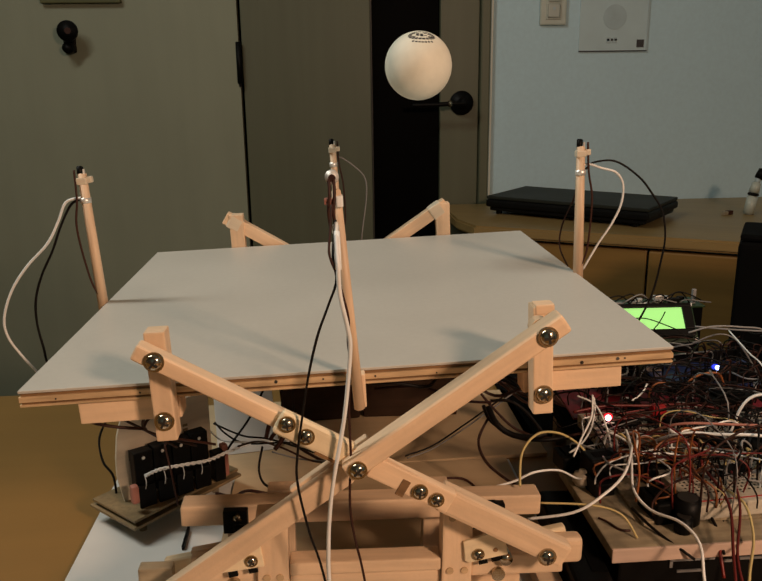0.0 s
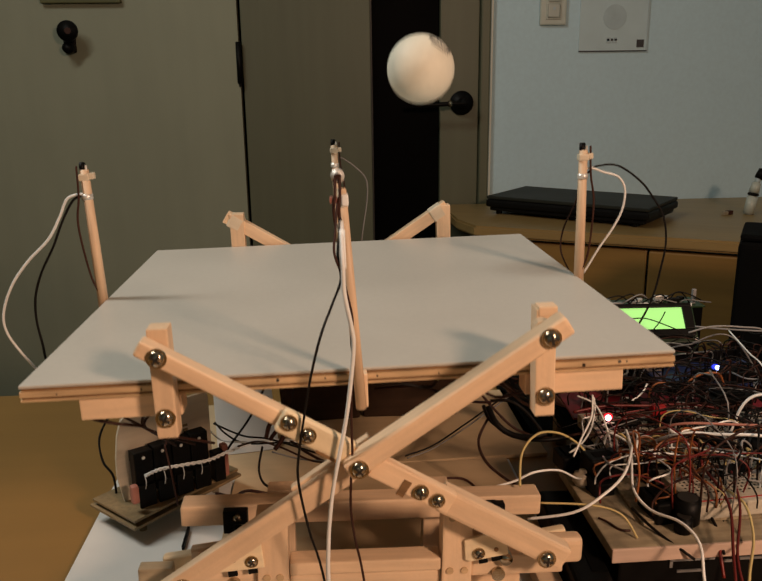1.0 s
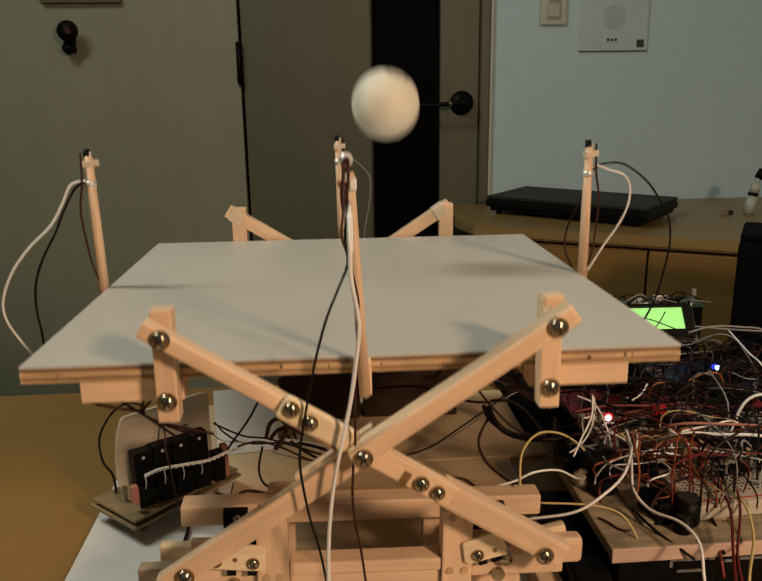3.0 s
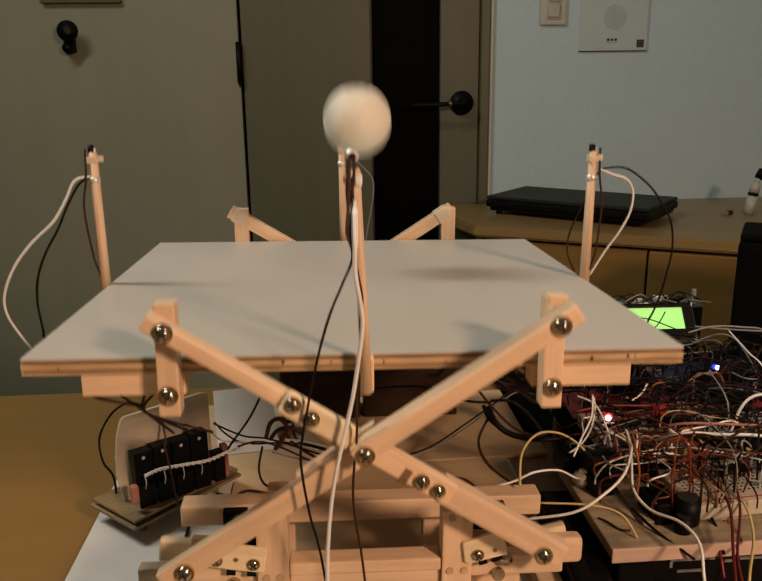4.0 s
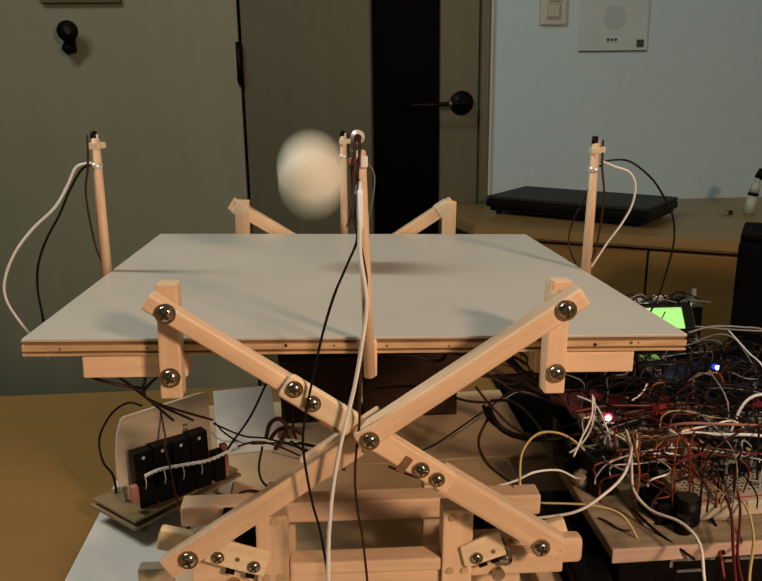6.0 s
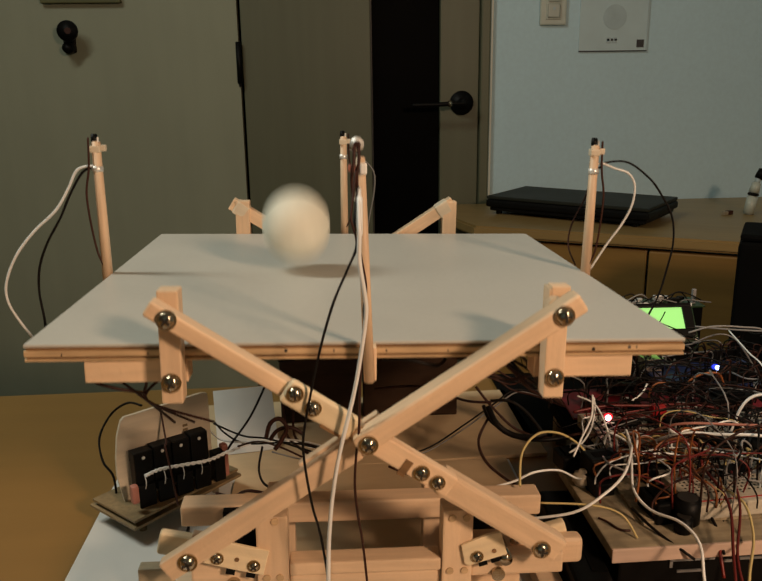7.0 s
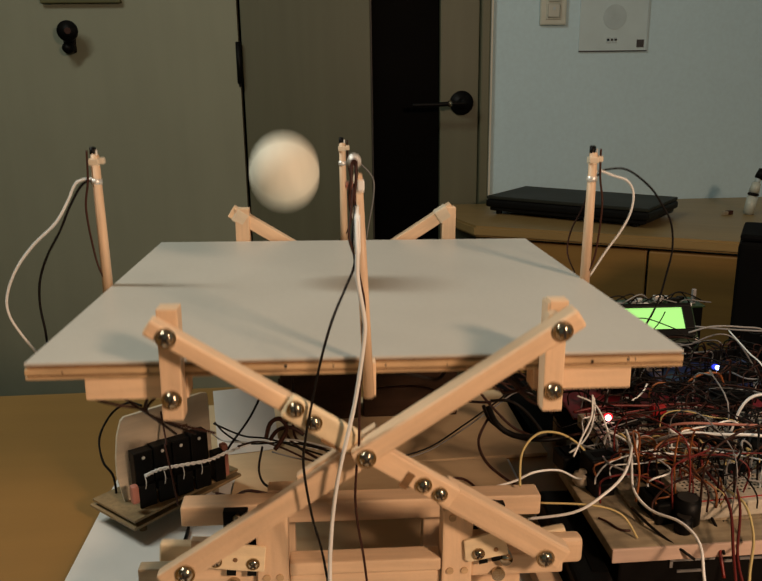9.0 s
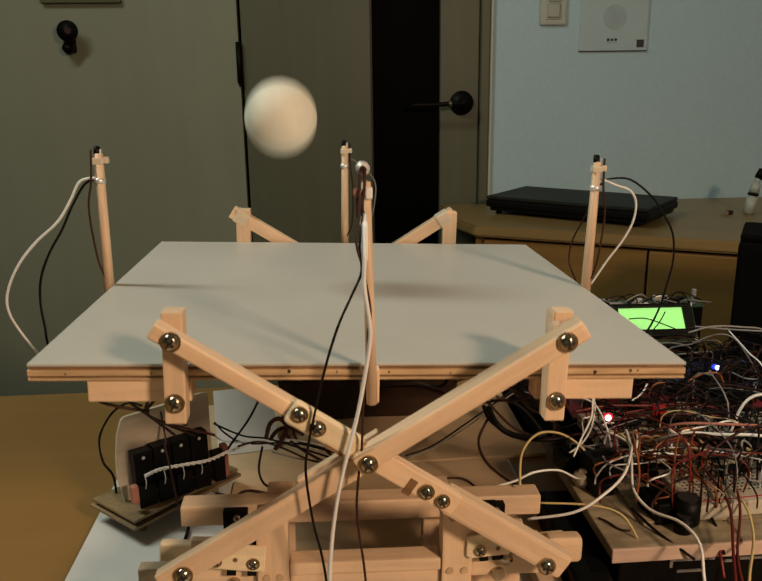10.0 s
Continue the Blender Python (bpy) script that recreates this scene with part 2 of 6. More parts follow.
def wall_pieces():
    # door opening: x -0.175 .. 0.322, up to z 1.30
    b = box(-1.8, -0.1765, WALL_Y, WALL_Y + 0.12, -0.73, 1.7, 0)
    box(-0.1765, 0.324, WALL_Y, WALL_Y + 0.12, 1.32, 1.7, 0, b)
    setting("wall_north", b, M_WALL_GREY, "olive grey painted wall beside the door", "wall")
    setting("wall_north_white", box(0.330, 1.9, WALL_Y - 0.004, WALL_Y + 0.12, -0.73, 1.7, 0.003), M_WALL_WHITE, "plain cool white papered wall behind the desk", "wall")
    setting("wall_west", box(-1.92, -1.8, -1.6, WALL_Y + 0.12, -0.73, 1.7, 0), M_WALL_GREY, "olive grey painted side wall", "wall")
    setting("wall_east", box(1.9, 2.02, -1.6, WALL_Y + 0.12, -0.73, 1.7, 0), M_WALL_WHITE, "plain white papered side wall", "wall")
    setting("wall_south", box(-1.92, 2.02, -1.72, -1.6, -0.73, 1.7, 0), M_WALL_WHITE, "plain white papered wall", "wall")
    setting("floor", box(-1.92, 2.02, -1.72, 2.2, -0.80, -0.73, 0), M_FLOOR, "dark brown floor", "floor")
    setting("ceiling", box(-1.92, 2.02, -1.72, WALL_Y + 0.12, 1.7, 1.8, 0), M_CEIL, "plain off-white ceiling", "ceiling")
    # unseen room behind the door's glass; black walls paint in its darkness
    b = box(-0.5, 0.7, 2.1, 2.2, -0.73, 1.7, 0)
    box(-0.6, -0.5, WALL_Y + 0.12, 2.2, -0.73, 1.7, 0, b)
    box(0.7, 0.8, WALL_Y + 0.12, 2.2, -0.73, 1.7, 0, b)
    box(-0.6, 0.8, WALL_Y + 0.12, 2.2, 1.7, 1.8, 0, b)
    setting("wall_back_room", b, M_BLACK_MATT, "matt black walls standing for an unlit room behind the door", "wall")


def door():
    d = root("door_1", "closed olive grey door with dark glass strip and black lever", "door", kind="structure")
    y0, y1 = WALL_Y + 0.008, WALL_Y + 0.045
    part("hinge_stile", box(-0.1708, 0.0857, y0, y1, -0.72, 1.30, 0.002), M_DOOR, d)
    part("lock_stile", box(0.227, 0.3070, y0, y1, -0.72, 1.30, 0.002), M_DOOR, d)
    part("top_rail", box(0.0857, 0.227, y0 + 0.0005, y1, 1.10, 1.30, 0.001), M_DOOR, d)
    part("bottom_rail", box(0.0857, 0.227, y0 + 0.0005, y1, -0.72, -0.50, 0.001), M_DOOR, d)
    part("glass_strip", box(0.0857, 0.227, y0 + 0.014, y0 + 0.020, -0.50, 1.10, 0), M_BLACKGLASS, d, "dark glass strip")
    part("bead_left", box(0.0857, 0.0885, y0 - 0.001, y0 + 0.012, -0.50, 1.10, 0.0006), M_DARK_STEEL, d)
    part("door_frame", box(0.308, 0.327, WALL_Y - 0.006, WALL_Y + 0.06, -0.73, 1.32, 0.003), M_DOOR, d, "olive grey door frame post")
    part("trim_strip", box(0.327, 0.331, WALL_Y - 0.012, WALL_Y + 0.02, -0.73, 1.32, 0.001), M_TRIM, d, "pale corner strip")
    # black strip painted in for the shade of the hinge gap
    part("gap_shadow_strip", box(-0.1765, -0.1708, WALL_Y + 0.03, WALL_Y + 0.05, -0.73, 1.32, 0), M_BLACK_MATT, d, "black strip standing for the shade beside the hinge stile")
    h = part("hinge", rod((-0.1765, WALL_Y - 0.001, 0.252), (-0.1765, WALL_Y - 0.001, 0.332), 0.0055, seg=14, bevel=0.001), M_BLACK, d, "black butt hinge", smooth=True)
    part("hinge_pin", rod((-0.1765, WALL_Y - 0.001, 0.246), (-0.1765, WALL_Y - 0.001, 0.324), 0.0030, seg=10), M_BLACK, h)
    # lever on a round rose
    r = part("handle_rose", rod((0.2715, y0, 0.2075), (0.2715, y0 - 0.010, 0.2075), 0.0250, 0.0235, seg=32, bevel=0.002), M_BLACK, d, "round black rose", smooth=True)
    part("neck", rod((0.2715, y0 - 0.008, 0.2075), (0.2715, y0 - 0.045, 0.2075), 0.010, 0.009, seg=20), M_BLACK, r, smooth=True)
    part("lever", tube([(0.2715, y0 - 0.043, 0.2075), (0.245, y0 - 0.046, 0.2075), (0.21, y0 - 0.044, 0.206), (0.165, y0 - 0.042, 0.2055)], 0.0045, 10), M_BLACK, r, "black lever", smooth=True)
    part("collar", rod((0.2440, y0 - 0.046, 0.2075), (0.2370, y0 - 0.046, 0.2073), 0.0062, seg=16, bevel=0.001), M_STEEL, r, "bright steel collar", smooth=True)


def wall_fittings():
    h = root("wall_hook", "black round coat hook screwed to the grey wall", "hook")
    part("knob", rod((-0.493, WALL_Y - 0.030, 0.353), (-0.493, WALL_Y - 0.042, 0.353), 0.0205, 0.018, seg=24, bevel=0.003), M_BLACK, h, smooth=True)
    part("stem", rod((-0.499, WALL_Y, 0.348), (-0.493, WALL_Y - 0.032, 0.353), 0.009, seg=14), M_BLACK, h, smooth=True)
    part("base_plate", box(-0.512, -0.488, WALL_Y - 0.006, WALL_Y, 0.314, 0.371, 0.003), M_BLACK, h)
    part("lower_peg", rod((-0.500, WALL_Y - 0.004, 0.322), (-0.498, WALL_Y - 0.030, 0.323), 0.011, 0.010, seg=18, bevel=0.002), M_BLACK, h, smooth=True)
    part("knob_disc", rod((-0.490, WALL_Y - 0.042, 0.353), (-0.490, WALL_Y - 0.0436, 0.353), 0.006, seg=20), M_W_BROWN, h, "brown disc in the knob")
    s = root("light_switch", "ivory wall switch plate with small rockers", "switch")
    y = WALL_Y - 0.004
    part("cover_plate", box(0.425, 0.479, y - 0.007, y, 0.357, 0.470, 0.003), M_SWITCH, s)
    part("rocker_frame", box(0.437, 0.467, y - 0.0090, y - 0.006, 0.368, 0.460, 0.001), M_SWITCH, s)
    for z in (0.371, 0.401, 0.431):
        r = part("rocker", box(0.4395, 0.4645, y - 0.0115, y - 0.008, z, z + 0.0265, 0.003, seg=3), M_SWITCH_D, s)
        part("marker", rod((0.452, y - 0.0112, z + 0.017), (0.452, y - 0.0122, z + 0.017), 0.0030, seg=16), M_POSTER_GREY, r)
    p = root("wall_notice", "grey and white paper notice with faint print on wall", "poster")
    part("sheet", box(0.508, 0.650, y - 0.0022, y, 0.305, 0.500, 0.0005), M_PAPER, p)
    part("printed_disc", rod((0.580, y - 0.0021, 0.372), (0.580, y - 0.0028, 0.372), 0.024, seg=40), M_POSTER_GREY, p)
    part("text_bar", box(0.566, 0.594, y - 0.003, y - 0.002, 0.418, 0.424, 0), M_POSTER_GREY, p)
    for x in (0.566, 0.574, 0.5815):
        part("text_bar", box(x, x + 0.005, y - 0.003, y - 0.002, 0.326, 0.330, 0), M_INK, p)
    for x in (0.565, 0.577):
        part("text_bar", box(x, x + 0.009, y - 0.003, y - 0.002, 0.3325, 0.3215, 0), M_POSTER_GREY, p)
    part("seal_square", box(0.628, 0.643, y - 0.003, y - 0.002, 0.313, 0.328, 0), M_INK, p, "small dark square mark")
    part("border", box(0.508, 0.650, y - 0.0034, y - 0.0022, 0.3050, 0.3072, 0), M_INK, p, "grey lower border")
    part("border", box(0.6475, 0.650, y - 0.0034, y - 0.0022, 0.3074, 0.500, 0), M_POSTER_GREY, p, "grey side border")
    w = root("wall_sign", "olive brown board edge high on grey wall", "sign")
    part("board", box(-0.545, -0.395, WALL_Y - 0.012, WALL_Y, 0.405, 0.52, 0.002), M_SIGN, w)


def table():
    t = root("table", "honey brown laminate worktable with rounded edge", "table")
    part("tabletop", box(-0.95, 0.42, -0.62, 0.345, -0.030, 0.0, 0.006, seg=3), M_TABLE, t)
    for x in (-0.90, 0.37):
        for y in (-0.57, 0.30):
            part("leg", box(x - 0.02, x + 0.02, y - 0.02, y + 0.02, -0.73, -0.030, 0.003), M_BLACK_MATT, t)


def back_desk():
    d = root("desk", "brown laminate desk against the white wall", "desk", pose(0.2500, 1.0750, 0, 0, 0, -28))
    b = bmesh.new()
    inv = pose(0.2500, 1.0750, 0, 0, 0, -28).inverted()
    outline = [(0.2300, 1.150), (0.2500, 1.0750), (0.92, 0.719), (1.60, 0.719), (1.60, WALL_Y - 0.006), (0.224, WALL_Y - 0.006)]
    top = [b.verts.new(inv @ Vector((x, y, 0.0))) for x, y in outline]
    low = [b.verts.new(inv @ Vector((x, y, -0.020))) for x, y in outline]
    b.faces.new(top)
    b.faces.new(low[::-1])
    n = len(outline)
    for i in range(n):
        b.faces.new((top[i], low[i], low[(i + 1) % n], top[(i + 1) % n]))
    bmesh.ops.recalc_face_normals(b, faces=b.faces[:])
    bmesh.ops.bevel(b, geom=[e for e in b.edges if abs(e.verts[0].co.z - e.verts[1].co.z) < 1e-5], offset=0.004, segments=2, affect="EDGES")
    part("desktop", b, M_DESK, d)
    part("front_panel", box(0.015, 0.2965, 0.012, 0.028, -0.60, -0.026, 0.002), M_DESK_FRONT, d, "darker brown front panel")
    part("drawer_front", box(0.3000, 0.74, 0.009, 0.026, -0.60, -0.026, 0.003), M_DESK_FRONT, d, "brown drawer front")
    part("side_panel", box(-0.003, 0.015, 0.02, 0.25, -0.73, -0.020, 0.002), M_DESK_FRONT, d)
    part("side_panel", box(0.742, 0.76, 0.02, 0.5, -0.73, -0.020, 0.002), M_DESK_FRONT, d)


def laptop():
    l = root("laptop", "closed dark grey laptop lying on the brown desk", "laptop", pose(0.2949, 1.1975, 0.0, 0, 0, -40.5))
    w, d = 0.316, 0.172
    part("base_shell", box(0.006, w - 0.006, 0.006, d - 0.004, 0.0070, 0.0170, 0.004, seg=3), M_BLACK, l)
    part("body_shell", box(0, w, 0, d, 0.0150, 0.0292, 0.005, seg=3), M_BLACK, l)
    part("lid", box(0.0015, w - 0.0015, 0.0015, d - 0.0015, 0.0298, 0.0362, 0.0022, seg=3), M_LAPTOP, l, "dark grey lid")
    part("hinge_bar", rod((0.03, d + 0.001, 0.029), (w - 0.03, d + 0.001, 0.029), 0.0040, seg=14, bevel=0.001), M_BLACK, l, smooth=True)
    for x in (0.02, w - 0.03):
        for y in (0.02, d - 0.025):
            part("foot", rod((x, y, 0), (x, y, 0.0075), 0.006, seg=12), M_BLACK, l)


def small_desk_things():
    b = root("glue_bottle", "small white bottle with a black cap on desk", "bottle", pose(0.783, 1.120, 0, 0, 9, 0))
    part("bottle_body", rod((0, 0, 0), (0, 0, 0.036), 0.010, 0.0095, seg=20, bevel=0.002), M_SWITCH, b, smooth=True)
    part("band", rod((0, 0, 0.036), (0, 0, 0.041), 0.0102, seg=20, bevel=0.001), M_BLACK, b, "black band", smooth=True)
    part("shoulder", rod((0, 0, 0.040), (0.001, 0, 0.062), 0.0098, 0.0075, seg=20, bevel=0.002), M_SWITCH, b, smooth=True)
    part("neck", rod((0.001, 0, 0.060), (0.003, 0, 0.070), 0.005, seg=14), M_POSTER_GREY, b, smooth=True)
    part("cap", rod((0.003, 0, 0.068), (0.008, 0, 0.086), 0.009, 0.0085, seg=16, bevel=0.001), M_BLACK, b, smooth=True)
    part("nozzle", rod((0.007, 0, 0.079), (0.020, 0, 0.080), 0.0050, 0.0035, seg=12), M_BLACK, b, smooth=True)
    c = root("eraser", "small pale eraser with a dark sleeve on desk", "eraser", pose(0.742, 1.122, 0, 0, 0, 20))
    part("rubber", box(-0.010, 0.004, -0.004, 0.004, 0, 0.007, 0.002), M_SHELF, c)
    part("sleeve", box(0.0, 0.012, -0.0046, 0.0046, 0, 0.0076, 0.001), M_W_BROWN, c, "dark sleeve")
    k = root("speaker_case", "tall black cloth covered case standing on floor", "case", pose(0.4600, 0.56, -0.73, 0, 0, -31))
    part("case_body", box(0.0, 0.22, 0.0, 0.10, 0.0, 0.798, 0.008, seg=3), M_BLACK_MATT, k)
    part("lid", box(0.001, 0.219, 0.001, 0.099, 0.7985, 0.806, 0.004), M_BLACK_MATT, k)


wall_pieces()
door()
wall_fittings()
table()
back_desk()
laptop()
small_desk_things()

# ---------------------------------------------------------------- the juggling machine
HALF = 0.1325
# seconds, centre of the plate's top in mm, its tilt in degrees
PLATE = [(0.00, -4.1, 134.6, 139.9, -0.10, -1.97, -0.34), (0.10, -4.2, 134.7, 139.6, -0.18, -1.85, -0.30), (0.20, -4.2, 134.7, 139.5, -0.16, -1.72, -0.26), (0.30, -4.3, 134.8, 139.9, -0.23, -1.60, -0.22), (0.40, -4.3, 134.8, 142.4, -0.66, -1.47, -0.18), (0.50, -4.3, 134.9, 145.2, -0.73, -1.34, -0.14), (0.60, -4.2, 134.7, 147.7, -1.55, -1.29, -0.15), (0.70, -4.1, 134.6, 148.5, -1.70, -1.25, -0.15), (0.80, -3.9, 134.5, 143.8, -0.90, -1.20, -0.16), (0.90, -3.8, 134.4, 142.1, -0.61, -1.15, -0.17), (1.00, -3.6, 134.3, 139.8, -0.27, -1.10, -0.17), (1.10, -3.5, 134.2, 138.9, -0.06, -1.02, -0.15), (1.20, -3.4, 134.1, 138.8, -0.05, -0.94, -0.14), (1.30, -3.4, 134.0, 138.9, -0.07, -0.87, -0.12), (1.40, -3.3, 133.9, 140.1, -0.27, -0.79, -0.10), (1.50, -3.2, 133.8, 142.3, -0.80, -0.71, -0.08), (1.60, -3.2, 133.8, 146.0, -1.27, -0.64, -0.06), (1.70, -3.2, 133.9, 148.0, -1.60, -0.56, -0.04), (1.80, -3.1, 133.9, 147.9, -1.59, -0.49, -0.02), (1.90, -3.1, 133.9, 144.1, -0.95, -0.41, -0.00), (2.00, -3.1, 134.0, 140.7, -0.65, -0.34, 0.02), (2.10, -3.0, 133.8, 140.2, -0.28, -0.35, -0.00), (2.30, -2.8, 133.6, 139.3, -0.13, -0.37, -0.04), (2.50, -2.5, 133.3, 140.2, -0.71, -0.39, -0.08), (2.60, -2.4, 133.2, 144.5, -1.02, -0.30, -0.10), (2.70, -2.3, 133.2, 147.0, -1.44, -0.21, -0.11), (2.80, -2.2, 133.1, 148.1, -1.62, -0.12, -0.12), (2.90, -2.1, 133.1, 147.4, -1.50, -0.03, -0.13), (3.00, -2.0, 133.0, 144.0, -0.92, 0.06, -0.14), (3.20, -1.7, 132.9, 140.5, -0.33, 0.25, -0.16), (3.40, -1.5, 132.9, 139.2, -0.12, 0.43, -0.18), (3.55, -1.3, 132.8, 140.3, -0.31, 0.56, -0.20), (3.70, -1.1, 132.7, 145.3, -1.14, 0.70, -0.22), (3.80, -1.0, 132.7, 148.8, -1.75, 0.79, -0.23), (3.90, -0.9, 132.6, 149.2, -1.82, 0.88, -0.24), (4.00, -0.8, 132.6, 143.8, -1.55, 0.97, -0.25), (4.10, -0.8, 132.6, 142.7, -0.70, 0.95, -0.24), (4.30, -0.8, 132.6, 139.6, -0.18, 0.91, -0.23), (4.50, -0.8, 132.6, 139.5, -0.04, 0.86, -0.22), (4.60, -0.6, 132.8, 141.7, -0.54, 1.04, -0.22), (4.70, -0.4, 133.0, 144.7, -1.05, 1.21, -0.21), (4.80, -0.1, 133.2, 148.0, -1.61, 1.38, -0.20), (4.90, 0.1, 133.3, 149.8, -1.92, 1.55, -0.19), (5.00, 0.3, 133.5, 147.9, -2.27, 1.73, -0.18), (5.10, 0.2, 133.3, 145.2, -1.14, 1.71, -0.16), (5.30, 0.2, 132.9, 141.0, -0.41, 1.69, -0.12), (5.50, 0.1, 132.5, 139.9, 0.08, 1.67, -0.08), (5.70, 0.1, 132.8, 141.2, -0.46, 1.64, -0.09), (5.80, 0.2, 132.9, 144.7, -1.05, 1.63, -0.10), (5.90, 0.2, 133.1, 148.0, -1.61, 1.62, -0.11), (6.00, 0.2, 133.2, 149.6, -1.88, 1.61, -0.12), (6.10, 0.2, 133.3, 148.7, -1.74, 1.59, -0.12), (6.20, 0.2, 133.5, 144.7, -1.06, 1.58, -0.13), (6.40, 0.2, 133.7, 140.6, -0.36, 1.56, -0.14), (6.60, 0.2, 134.0, 139.6, -0.18, 1.53, -0.16), (6.70, 0.3, 134.1, 141.2, -0.45, 1.52, -0.17), (6.80, 0.3, 134.2, 142.9, -0.74, 1.51, -0.17), (6.90, 0.3, 134.4, 145.1, -1.12, 1.49, -0.18), (7.00, 0.3, 134.5, 148.3, -1.36, 1.48, -0.19), (7.10, 0.1, 134.3, 149.2, -1.81, 1.42, -0.16), (7.20, -0.0, 134.1, 146.0, -1.27, 1.36, -0.14), (7.40, -0.3, 133.7, 141.2, -0.45, 1.25, -0.09), (7.50, -0.5, 133.5, 139.6, -0.10, 1.19, -0.06), (7.70, -0.5, 134.0, 138.8, -0.04, 0.99, -0.11), (7.80, -0.5, 134.3, 140.1, -0.26, 0.89, -0.14), (7.90, -0.5, 134.6, 142.3, -0.65, 0.79, -0.16), (8.00, -0.5, 134.9, 146.5, -0.86, 0.70, -0.19), (8.10, -0.4, 134.6, 147.6, -1.55, 0.83, -0.17), (8.20, -0.4, 134.4, 148.4, -1.68, 0.96, -0.14), (8.30, -0.3, 134.2, 145.6, -1.20, 1.09, -0.12), (8.50, -0.2, 133.7, 140.6, -0.46, 1.35, -0.07), (8.70, -0.2, 133.8, 139.2, -0.11, 1.18, -0.12), (8.80, -0.1, 133.8, 138.9, -0.07, 1.10, -0.14), (8.90, -0.1, 133.9, 140.1, -0.27, 1.01, -0.16), (9.00, -0.1, 133.9, 142.9, -1.06, 0.93, -0.19), (9.10, 0.3, 134.0, 146.1, -1.28, 1.22, -0.18), (9.20, 0.6, 134.1, 148.7, -1.72, 1.51, -0.17), (9.30, 1.0, 134.1, 149.2, -1.82, 1.80, -0.16), (9.40, 1.3, 134.2, 145.2, -1.13, 2.09, -0.15), (9.50, 1.7, 134.3, 141.8, -1.28, 2.38, -0.15), (9.60, 1.5, 134.1, 140.9, -0.40, 2.32, -0.12), (9.80, 1.2, 133.7, 139.4, -0.15, 2.22, -0.05), (10.00, 0.8, 133.3, 140.6, -0.91, 2.12, 0.01)]
